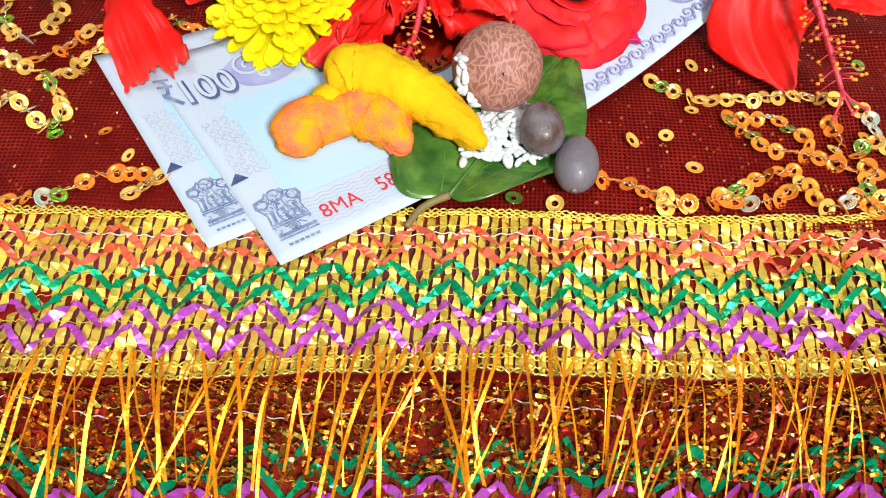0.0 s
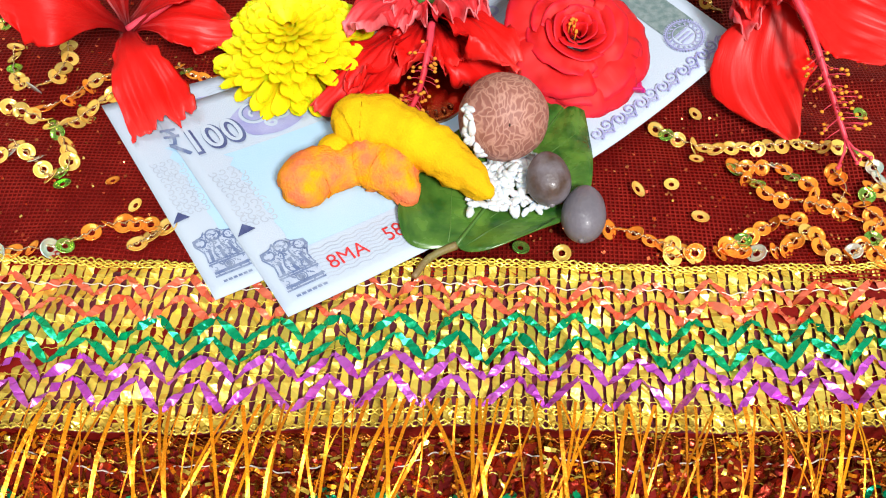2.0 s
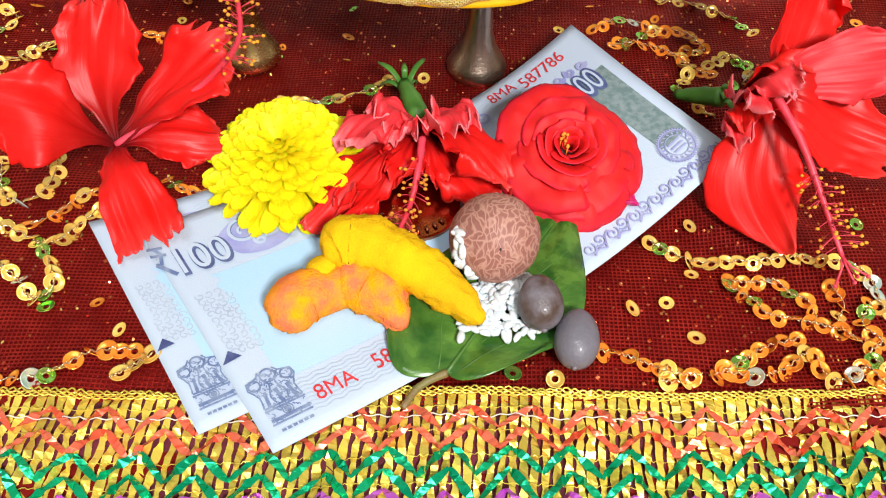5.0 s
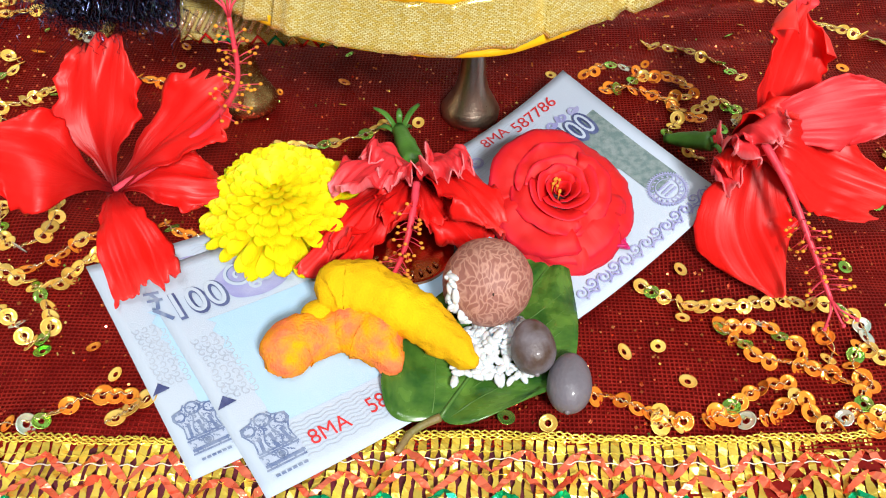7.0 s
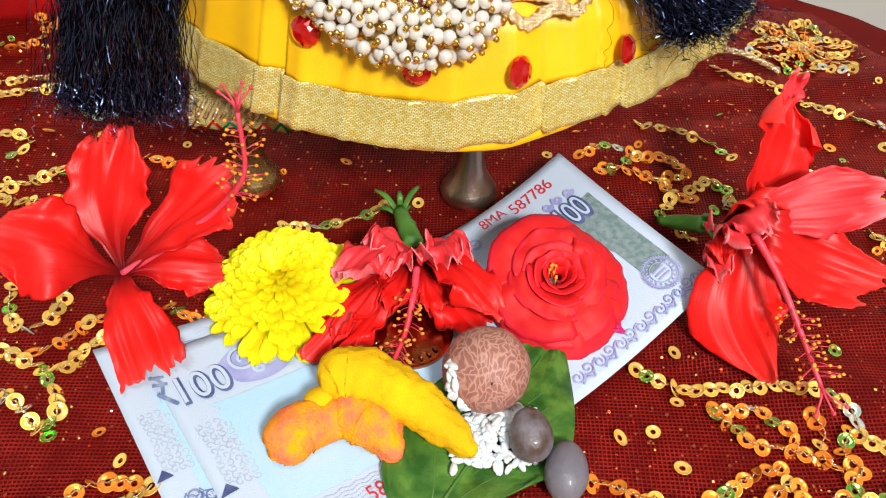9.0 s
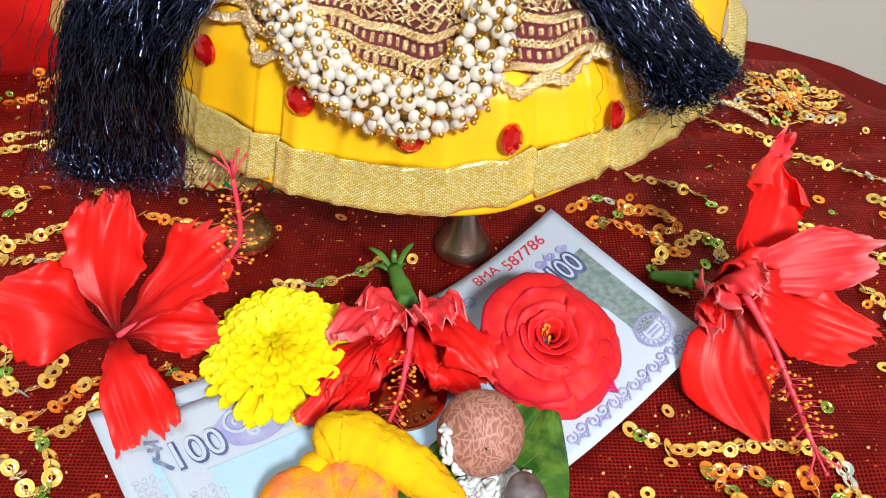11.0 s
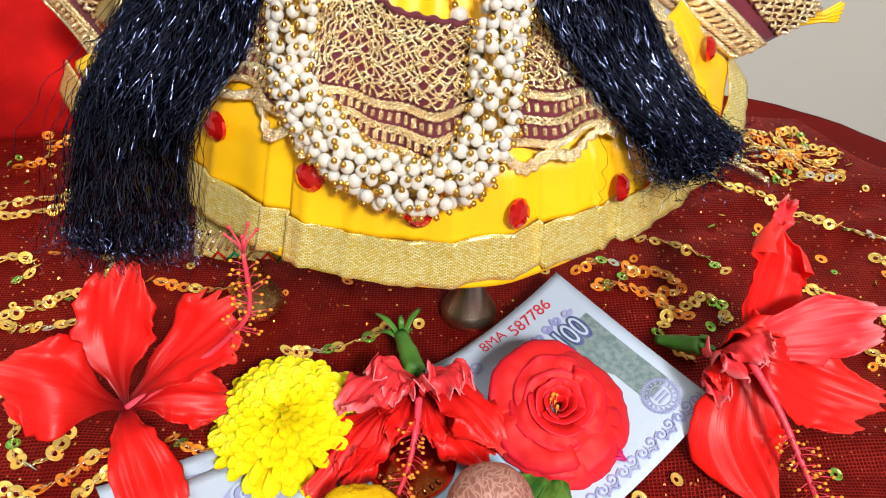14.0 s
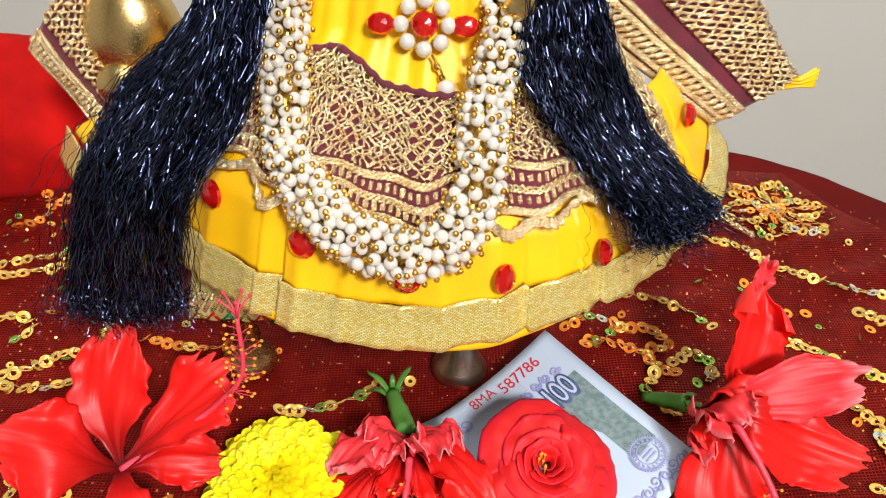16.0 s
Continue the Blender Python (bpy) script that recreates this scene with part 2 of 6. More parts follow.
def gold_cloth(name):
    """Woven gold ribbon: rows of short flat metal stitches, each of its own lightness and tilt."""
    m, t, b = node_material(name)
    n, l = t.nodes, t.links
    uv = n.new("ShaderNodeUVMap")
    mp = n.new("ShaderNodeMapping")
    mp.inputs["Scale"].default_value = (250, 30, 1)
    mp.inputs["Rotation"].default_value = (0, 0, 0.015)
    l.new(uv.outputs[0], mp.inputs[0])
    wob = n.new("ShaderNodeTexNoise")
    wob.inputs["Scale"].default_value = 0.6
    l.new(mp.outputs[0], wob.inputs["Vector"])
    add = n.new("ShaderNodeMixRGB")
    add.blend_type, add.inputs[0].default_value = "ADD", 0.7
    l.new(mp.outputs[0], add.inputs[1])
    l.new(wob.outputs["Color"], add.inputs[2])
    brick = n.new("ShaderNodeTexBrick")
    brick.inputs["Scale"].default_value = 1.0
    brick.inputs["Brick Width"].default_value, brick.inputs["Row Height"].default_value = 1.0, 1.0
    brick.inputs["Mortar Size"].default_value, brick.inputs["Mortar Smooth"].default_value = 0.12, 0.6
    brick.inputs["Color1"].default_value, brick.inputs["Color2"].default_value = (1.0, 0.93, 0.46, 1), (0.84, 0.62, 0.12, 1)
    brick.inputs["Mortar"].default_value = (0.5, 0.34, 0.04, 1)
    l.new(add.outputs[0], brick.inputs["Vector"])
    l.new(brick.outputs["Color"], b.inputs["Base Color"])
    b.inputs["Metallic"].default_value, b.inputs["Roughness"].default_value = 0.42, 0.19
    bp = n.new("ShaderNodeBump")
    bp.inputs["Strength"].default_value, bp.inputs["Distance"].default_value = 1.0, 0.0006
    l.new(brick.outputs["Color"], bp.inputs["Height"])
    l.new(bp.outputs[0], b.inputs["Normal"])
    return m


M_BORDER = gold_cloth("gold woven border")


def leaf_mat():
    m, t, b = node_material("betel leaf")
    n, l = t.nodes, t.links
    uv = n.new("ShaderNodeUVMap")
    mp = n.new("ShaderNodeMapping")
    mp.inputs["Scale"].default_value = (3, 6, 1)
    l.new(uv.outputs[0], mp.inputs[0])
    tex = n.new("ShaderNodeTexNoise")
    tex.inputs["Scale"].default_value, tex.inputs["Detail"].default_value = 1.5, 6
    l.new(mp.outputs[0], tex.inputs["Vector"])
    vor = n.new("ShaderNodeTexVoronoi")
    vor.feature = "DISTANCE_TO_EDGE"
    vor.inputs["Scale"].default_value = 5.0
    l.new(mp.outputs[0], vor.inputs["Vector"])
    ramp = n.new("ShaderNodeValToRGB")
    ramp.color_ramp.elements[0].color, ramp.color_ramp.elements[1].color = (0.016, 0.075, 0.010, 1), (0.10, 0.22, 0.03, 1)
    l.new(tex.outputs["Fac"], ramp.inputs[0])
    l.new(ramp.outputs[0], b.inputs["Base Color"])
    ramp.color_ramp.elements[0].position, ramp.color_ramp.elements[1].position = 0.36, 0.68
    rough = n.new("ShaderNodeMapRange")
    rough.inputs["To Min"].default_value, rough.inputs["To Max"].default_value = 0.1, 0.42
    l.new(tex.outputs["Fac"], rough.inputs["Value"])
    l.new(rough.outputs[0], b.inputs["Roughness"])
    bp = n.new("ShaderNodeBump")
    bp.inputs["Strength"].default_value, bp.inputs["Distance"].default_value = 0.3, 0.0005
    l.new(vor.outputs["Distance"], bp.inputs["Height"])
    l.new(bp.outputs[0], b.inputs["Normal"])
    return m


M_LEAF = leaf_mat()


def nut_mat():
    """Areca nut: pale pinkish ridges in a net over brown hollows."""
    m, t, b = node_material("areca nut")
    n, l = t.nodes, t.links
    co = n.new("ShaderNodeTexCoord")
    warp = n.new("ShaderNodeTexNoise")
    warp.inputs["Scale"].default_value = 160
    l.new(co.outputs["Object"], warp.inputs["Vector"])
    add = n.new("ShaderNodeMixRGB")
    add.blend_type, add.inputs[0].default_value = "ADD", 0.009
    l.new(co.outputs["Object"], add.inputs[1])
    l.new(warp.outputs["Color"], add.inputs[2])
    mp = n.new("ShaderNodeMapping")
    mp.inputs["Scale"].default_value = (1.0, 0.62, 0.42)
    l.new(add.outputs[0], mp.inputs[0])
    vor = n.new("ShaderNodeTexVoronoi")
    vor.feature = "DISTANCE_TO_EDGE"
    vor.inputs["Scale"].default_value = 680
    l.new(mp.outputs[0], vor.inputs["Vector"])
    ramp = n.new("ShaderNodeValToRGB")
    ramp.color_ramp.elements[0].color, ramp.color_ramp.elements[1].color = (0.46, 0.24, 0.18, 1), (0.27, 0.105, 0.08, 1)
    ramp.color_ramp.elements[0].position, ramp.color_ramp.elements[1].position = 0.0, 0.17
    l.new(vor.outputs["Distance"], ramp.inputs[0])
    l.new(ramp.outputs[0], b.inputs["Base Color"])
    b.inputs["Roughness"].default_value = 0.6
    bp = n.new("ShaderNodeBump")
    bp.inputs["Strength"].default_value, bp.inputs["Distance"].default_value = 0.4, 0.0005
    bp.invert = True
    l.new(vor.outputs["Distance"], bp.inputs["Height"])
    l.new(bp.outputs[0], b.inputs["Normal"])
    return m


M_NUT = nut_mat()


# ---- tools ----
def thing(name, base, label, category, group="", kind=""):
    ob = new(name)
    ob.location, ob.empty_display_size = base, 0.01
    return tagged(ob, label, category, group, kind)


def mesh_of(name, bm, *materials, smooth=True):
    data = bpy.data.meshes.new(name)
    bm.to_mesh(data)
    bm.free()
    for m in materials:
        data.materials.append(m)
    data.polygons.foreach_set("use_smooth", [smooth] * len(data.polygons))
    return data


def part(name, bm, material, parent=None, label="", smooth=True):
    """Links a bmesh, in world places, as one mesh under a thing or a part."""
    ob = new(name, bm if isinstance(bm, bpy.types.Mesh) else mesh_of(name, bm, material, smooth=smooth))
    if parent:
        ob.parent = parent
        ob.matrix_parent_inverse = Matrix.Translation(-parent.location)
    return tagged(ob, label)


def piece(name, data, m, parent):
    """One of many alike pieces that share a mesh, at the pose m."""
    ob = new(name, data)
    ob.parent = parent
    ob.matrix_parent_inverse = Matrix.Translation(-parent.location)
    ob.matrix_basis = m
    return ob


def spline(points, steps):
    """Points of a smooth curve through the given ones."""
    p = [Vector(q) for q in points]
    p = [2 * p[0] - p[1]] + p + [2 * p[-1] - p[-2]]
    out = []
    for i in range(1, len(p) - 2):
        for k in range(steps):
            f = k / steps
            a, b, c, d = p[i - 1 : i + 3]
            out.append(0.5 * (2 * b + (c - a) * f + (2 * a - 5 * b + 4 * c - d) * f * f + (3 * b - a - 3 * c + d) * f ** 3))
    return out + [p[-2]]


def tube(bm, path, radii, sides=8, rough=0.0, freq=200.0, flat=1.0, cap=True):
    """A tube along path with a radius at each point, roughened by noise."""
    path = [Vector(p) for p in path]
    if not hasattr(radii, "__len__"):
        radii = [radii] * len(path)
    rings, up = [], Vector((0, 0, 1))
    for i, p in enumerate(path):
        ahead = (path[min(i + 1, len(path) - 1)] - path[max(i - 1, 0)]).normalized()
        side = ahead.cross(up)
        side = side.normalized() if side.length > 0.05 else ahead.cross(Vector((1, 0, 0))).normalized()
        over = side.cross(ahead)
        ring = []
        for k in range(sides):
            a = 2 * math.pi * k / sides
            way = side * math.cos(a) + over * math.sin(a) * flat
            r = radii[i]
            if rough:
                r *= 1 + rough * noise.noise((p + way * radii[i]) * freq) + 0.4 * rough * noise.noise((p + way * radii[i]) * freq * 3)
            ring.append(bm.verts.new(p + way * r))
        rings.append(ring)
    for a, b in zip(rings, rings[1:]):
        for k in range(sides):
            bm.faces.new((a[k], a[(k + 1) % sides], b[(k + 1) % sides], b[k]))
    if cap:
        bm.faces.new(rings[0][::-1])
        bm.faces.new(rings[-1])
    return bm


def ball(bm, place, r, u=8, v=6, m=None):
    made = bmesh.ops.create_uvsphere(bm, u_segments=u, v_segments=v, radius=1)
    r = r if hasattr(r, "__len__") else (r, r, r)
    bmesh.ops.transform(bm, matrix=Matrix.Translation(place) @ (m or Matrix.Identity(4)) @ Matrix.Diagonal((*r, 1)), verts=made["verts"])
    return made["verts"]


def sheet(rows, uv=True):
    """A bmesh through a grid of points, with UVs from 0 to 1."""
    bm = bmesh.new()
    lay = bm.loops.layers.uv.new("UVMap")
    grid = [[bm.verts.new(p) for p in row] for row in rows]
    h, w = len(grid) - 1, len(grid[0]) - 1
    for i in range(h):
        for k in range(w):
            f = bm.faces.new((grid[i][k], grid[i][k + 1], grid[i + 1][k + 1], grid[i + 1][k]))
            for loop, (a, b) in zip(f.loops, ((k, i), (k + 1, i), (k + 1, i + 1), (k, i + 1))):
                loop[lay].uv = (a / w, b / h)
    return bm


def solid(ob, thick):
    mod = ob.modifiers.new("thickness", "SOLIDIFY")
    mod.thickness, mod.offset = thick, 0
    return ob


def box(bm, lo, hi):
    made = bmesh.ops.create_cube(bm, size=1)["verts"]
    c = [(a + b) / 2 for a, b in zip(lo, hi)]
    d = [b - a for a, b in zip(lo, hi)]
    bmesh.ops.transform(bm, matrix=Matrix.Translation(c) @ Matrix.Diagonal((*d, 1)), verts=made)
    return made


# ---- room and table ----
TABLE = -0.0125
FLOOR = -0.62


def cloth_z(x, y):
    """Height of the upper cloth: gentle folds, flat where the things stand."""
    fold = 0.0011 * math.sin(70 * x + 9 * math.sin(30 * y)) * min(1.0, max(0.0, (abs(x - 0.01) - 0.03) / 0.05))
    return -0.0022 + fold + 0.0007 * noise.noise((x * 40, y * 40, 3)) + 0.0003 * noise.noise((x * 150, y * 150, 1))


def room():
    lo, hi, top = (-1.6, -1.6), (1.6, 0.95), 1.95
    for name, a, b in (("wall_north", (lo[0], hi[1], FLOOR), (hi[0], hi[1] + 0.12, top)), ("wall_south", (lo[0], lo[1] - 0.12, FLOOR), (hi[0], lo[1], top)),
                       ("wall_west", (lo[0] - 0.12, lo[1] - 0.12, FLOOR), (lo[0], hi[1] + 0.12, top)), ("wall_east", (hi[0], lo[1] - 0.12, FLOOR), (hi[0] + 0.12, hi[1] + 0.12, top))):
        bm = bmesh.new()
        box(bm, a, b)
        tagged(part(name, bm, M_WALL, smooth=False), "cream painted plaster wall", "wall", kind="structure")
    for name, z0, z1, m in (("floor", FLOOR - 0.1, FLOOR, M_FLOOR), ("ceiling", top, top + 0.1, M_WALL)):
        bm = bmesh.new()
        box(bm, (lo[0] - 0.12, lo[1] - 0.12, z0), (hi[0] + 0.12, hi[1] + 0.12, z1))
        tagged(part(name, bm, m, smooth=False), "plain " + ("stone floor" if name == "floor" else "white plaster ceiling"), name, kind="structure")


def outline(y, grow=0.0):
    """Left and right reach of the rounded table top at depth y."""
    r, back, right, left = 0.15, 0.415 + grow, 0.246 + grow, -0.36 - grow
    d = max(0.0, y - (back - r))
    cut = r - math.sqrt(max(0.0, r * r - d * d))
    return left + cut * 0.6, right - cut


def lie(x, y):
    """Depth on the table, which stands a little askew to its front edge."""
    return y + x * (0.052 + 0.057 * max(0.0, (y - 0.13) / 0.28)) - 0.02 * max(0.0, (y - 0.25) / 0.16)


def table():
    ob = thing("altar_table", (0, 0.2, FLOOR), "low brown wooden table under the red cloth", "table")
    bm = bmesh.new()
    ys = [0.09 + 0.325 * i / 40 for i in range(41)]
    ys[-1] = 0.4149
    top, low = [], []
    for y in ys:
        a, b = outline(y)
        top.append([bm.verts.new((a, lie(a, y), TABLE)), bm.verts.new((b, lie(b, y), TABLE))])
        low.append([bm.verts.new((a, lie(a, y), TABLE - 0.025)), bm.verts.new((b, lie(b, y), TABLE - 0.025))])
    for i in range(40):
        bm.faces.new((top[i][0], top[i][1], top[i + 1][1], top[i + 1][0]))
        bm.faces.new((low[i][0], low[i + 1][0], low[i + 1][1], low[i][1]))
        for k in (0, 1):
            bm.faces.new((top[i][k], top[i + 1][k], low[i + 1][k], low[i][k]))
    for i in (0, 40):
        bm.faces.new((top[i][0], top[i][1], low[i][1], low[i][0]))
    part("tabletop", bm, M_WOOD, ob, smooth=False)
    for x, y in ((-0.3, 0.12), (0.2, 0.14), (-0.24, 0.33), (0.16, 0.33)):
        bm = bmesh.new()
        box(bm, (x - 0.02, y - 0.02, FLOOR), (x + 0.02, y + 0.02, TABLE - 0.025))
        part("leg", bm, M_WOOD, ob, smooth=False)


def trim_top(x):
    """Depth of the lace's inner edge."""
    return 0.1305 + 0.052 * (x - 0.0) + 0.0009 * math.sin(55 * x + 0.6)


def cloth():
    ob = thing("red_cloth", (0.0, 0.25, TABLE), "dark red net cloth with sequin embroidery spread over the table", "cloth")
    ys = [0.0905 + (0.4149 - 0.0905) * i / 90 for i in range(91)]
    rows, nx = [], 110
    for y in ys:
        a, b = outline(y, 0.0015)
        rows.append([(x := a + (b - a) * k / nx, lie(x, y), cloth_z(x, lie(x, y))) for k in range(nx + 1)])
    # the drop over the back and the sides
    last = [(x, y + 0.004, z - 0.004) for x, y, z in rows[-1]]
    rows += [last, [(x, y + 0.007, z - 0.03) for x, y, z in last], [(x * 1.02, y + 0.012, z - 0.25) for x, y, z in last]]
    rows = [[(row[0][0] - 0.012, row[0][1], -0.25), (row[0][0] - 0.005, row[0][1], -0.012)] + row + [(row[-1][0] + 0.004, row[-1][1], -0.008), (row[-1][0] + 0.012, row[-1][1] + 0.004, -0.25)] for row in rows]
    part("fabric", sheet(rows), M_CLOTH, ob)
    rows = [[(x, y, TABLE + 0.0005 - 0.72 * max(0, 0.0885 + 0.052 * x - y) + 0.0006 * noise.noise((x * 60, y * 60, 7))) for x in (-0.35 + 0.61 * k / 60 for k in range(61))] for y in (-0.055 + 0.2 * i / 24 for i in range(25))]
    part("lower_fold", sheet(rows), M_CLOTH, ob)
    rows = [[(x, 0.0905 + 0.052 * x + 0.0006 * math.sin(i), z) for x in (-0.35 + 0.61 * k / 60 for k in range(61))] for i, z in enumerate((TABLE + 0.001, -0.008, -0.004, -0.0022))]
    part("fold_edge", sheet(rows), M_CLOTH, ob)
    # the net: thin threads across and along
    verts, faces = [], []

    def line(a, b, n, w):
        side = Vector((-(b[1] - a[1]), b[0] - a[0], 0)).normalized() * w / 2
        first = len(verts)
        for i in range(n + 1):
            x, y = a[0] + (b[0] - a[0]) * i / n, a[1] + (b[1] - a[1]) * i / n
            x += 0.0012 * noise.noise((x * 25, y * 25, 5))
            y += 0.0022 * noise.noise((x * 18, y * 18, 9))
            z = cloth_z(x, y) + 0.0008
            verts.extend(((x - side.x, y - side.y, z), (x + side.x, y + side.y, z)))
        for i in range(n):
            k = first + 2 * i
            faces.append((k, k + 1, k + 3, k + 2))

    y = 0.128
    while y < 0.385:
        reach = min(0.24, 0.24 - max(0, y - 0.27) * 0.55)
        line((-0.2, lie(-0.2, y)), (reach, lie(reach, y)), 80, 0.00045)
        y += 0.00112
    x = -0.2
    while x < 0.235:
        line((x, 0.128 + 0.052 * x), (x + 0.004, lie(x, 0.385 - max(0, x - 0.17) * 1.6)), 40, 0.0003)
        x += 0.00112
    data = bpy.data.meshes.new("net")
    data.from_pydata(verts, [], faces)
    data.materials.append(M_NET)
    tagged(part("net", data, M_NET, ob), kind="stuff")
    return ob


# ---- lace trim ----
def lace(name, label, z, drop, seed, rough, slope=0.0, thin=1.0, foil=None, crush=1.0):
    """A gold lace band: foil strips held by threads, six zigzag ribbons, chain edges. drop: how far before the upper band it lies."""
    rnd = random.Random(seed)
    ob = thing(name, (0, trim_top(0) - drop, z), label, "lace trim", "lace bands")
    width = 0.0415

    def at(x, d, h=0.0):
        y = trim_top(x) - drop - d
        wave = rough * noise.noise((x * 60, d * 90, seed))
        return Vector((x - 0.05 * d, y + wave * 0.6 + d * (0.25 if slope else 0), z + h + wave - slope * d + 0.0004 * math.sin(x * 330 + 4 * d * 100)))

    x = -0.125
    while x < 0.175:
        bm = bmesh.new()
        w, n = 0.00100 * thin * rnd.uniform(0.78, 1.08), 28
        lean = rnd.uniform(-0.0003, 0.0003)
        rows = []
        for i in range(n + 1):
            d = width * i / n
            a, b = rnd.uniform(-0.00050, 0.00040) * crush, rnd.uniform(-0.00050, 0.00040) * crush
            pinch = 0.70 if i % 4 == 0 else 1.0
            sway = lean * math.sin(i * 0.7) + rnd.uniform(-0.00012, 0.00012) * crush
            rows.append([at(x - w * pinch + sway, d, 0.0006 + a), at(x + w * pinch + sway, d, 0.0006 + b)])
        part("foil_strip", sheet(rows), foil or M_GOLD, ob, smooth=False)
        x += 0.0025 * rnd.uniform(0.93, 1.07)
    rows = [[at(-0.125 + 0.3 * k / 70, width * i / 8, -0.0004) for k in range(71)] for i in range(9)]
    part("backing", sheet(rows), M_CLOTH if foil else M_MAROON, ob)
    for mat_, label_, bands in ((M_FOIL_RED_SHADED if foil else M_FOIL_RED, "orange red foil zigzag", ((0.0040, 0.0104), (0.0094, 0.0154))), (M_FOIL_GREEN, "green foil zigzag", ((0.0147, 0.0212), (0.0199, 0.0269))),
                                (M_FOIL_PURPLE, "purple foil zigzag", ((0.0246, 0.0311), (0.0301, 0.0376)))):
        for lo, hi in bands:
            bm = bmesh.new()
            half, i, px = 0.01335 / 2, 0, -0.075 - 0.0534 + (0.004 if mat_ in (M_FOIL_RED, M_FOIL_RED_SHADED) else 0)
            turns = []
            while px < 0.178:
                turns.append((px + rnd.uniform(-0.0006, 0.0006), (lo if i % 2 == 0 else hi) + rnd.uniform(-0.0005, 0.0005)))
                px += half
                i += 1
            for (xa, da), (xb, db) in zip(turns, turns[1:]):
                rows, n = [], 7
                mid = rnd.uniform(-0.0005, 0.0005)
                for k in range(n + 1):
                    f = k / n
                    xx, dd = xa + (xb - xa) * f, da + (db - da) * f + mid * math.sin(math.pi * f)
                    w = 0.00082 * (0.42 + 0.58 * math.sin(math.pi * min(1, max(0, f))) ** 0.7) * rnd.uniform(0.85, 1.12)
                    h = 0.0012 + 0.0005 * math.sin(math.pi * f) + rnd.uniform(-0.00025, 0.00025)
                    t = rnd.uniform(-0.0007, 0.0007) * crush
                    sg = 1 if db > da else -1
                    rows.append([at(xx - w * 0.75, dd + w * sg * 0.75, h + t), at(xx + w * 0.75, dd - w * sg * 0.75, h - t)])
                tmp = sheet(rows)
                data = mesh_of("tmp", tmp)
                bm.from_mesh(data)
                bpy.data.meshes.remove(data)
            part("zigzag_ribbon", bm, mat_, ob, label_, smooth=False)
    # thread loops across the foil and chains along both edges
    for d, r, m, wob in ((0.0002, 0.00028, M_GOLD, 0.0008), (0.0012, 0.00022, M_GOLD, 0.0007), (0.0385, 0.00022, M_GOLD, 0.0008), (0.0415, 0.00024, M_GOLD, 0.0009), (0.007, 0.00016, M_THREAD, 0.0003)):
        bm = bmesh.new()
        for ph in ((0, math.pi) if m is M_GOLD else (0,)):
            tube(bm, [at(-0.125 + 0.0008 * k, d + wob * (0.7 + 0.6 * noise.noise((k * 0.4, ph, d * 900))) * math.sin(k * 1.3 + ph) + 0.0006 * noise.noise((k * 0.13, d * 700, 3)), 0.0015 + 0.0003 * math.cos(k * 1.3 + ph)) for k in range(375)], r, 4)
        part("edge_chain" if m is M_GOLD else "white_thread", bm, foil if foil and m is M_GOLD else m, ob)
    bm = bmesh.new()
    for row in range(6):
        d = 0.0044 + row * 0.0062
        tube(bm, [at(-0.125 + 0.0007 * k, d + 0.00025 * math.sin(k * 2.1 + row), 0.0009 + 0.00035 * math.sin(k * 3.14 + row)) for k in range(428)], 0.0001, 3)
    tagged(part("binding_thread", bm, M_GOLD, ob), kind="stuff")
    # crumpled loose bits of foil
    for m, count in ((M_GOLD, 500), (M_FRINGE, 600), (M_GOLD_SHADED, 900), (M_FOIL_RED_SHADED, 700)) if foil else ():
        verts, faces = [], []
        for i in range(count):
            c = at(rnd.uniform(-0.12, 0.17), rnd.uniform(0.0, 0.024), 0.0014 + rnd.uniform(0, 0.0016))
            e = Euler((rnd.gauss(0, 0.6), rnd.gauss(0, 0.6), rnd.gauss(0, 0.5))).to_matrix()
            a, b = rnd.uniform(0.0005, 0.0013), rnd.uniform(0.0002, 0.0005)
            verts.extend(c + e @ Vector(p) for p in ((-a, -b, 0), (0, -b, 0.0003), (a, -b, 0), (a, b, 0), (0, b, 0.0003), (-a, b, 0)))
            k = len(verts) - 6
            faces.extend(((k, k + 1, k + 4, k + 5), (k + 1, k + 2, k + 3, k + 4)))
        data = bpy.data.meshes.new("foil_bits")
        data.from_pydata(verts, [], faces)
        data.materials.append(m)
        tagged(part("foil_bits", data, m, ob), kind="stuff")
    return ob


def fringe():
    rnd = random.Random(5)
    ob = thing("foil_fringe", (0, 0.09, -0.001), "loose orange gold foil strands hanging from the lace", "fringe")
    for i in range(130):
        x = -0.11 + 0.27 * (i + rnd.uniform(-0.7, 0.7)) / 130
        n, w = 9, rnd.choice((0.00016, 0.00024, 0.00034, 0.00042))
        long, lean, bow = rnd.uniform(0.020, 0.034), rnd.gauss(0, 0.24), rnd.uniform(-0.0015, 0.0015)
        y0 = trim_top(x) - 0.0375
        lift = rnd.uniform(0.0, 0.003)
        rows = []
        for k in range(n + 1):
            f = k / n
            c = Vector((x + lean * long * f + bow * math.sin(math.pi * f) - 0.002 * f, y0 - long * f, 0.0012 + lift * math.sin(math.pi * min(1, f * 1.2)) - 0.0085 * f ** 1.6 + 0.002))
            turn = 0.5 * math.sin(i + 3 * f)
            s = Vector((math.cos(turn) * w, 0, math.sin(turn) * w))
            rows.append([c - s, c + s])
        part("fringe_strand", sheet(rows), M_FRINGE, ob)


# ---- sequins on the cloth ----
SEQUIN = {}


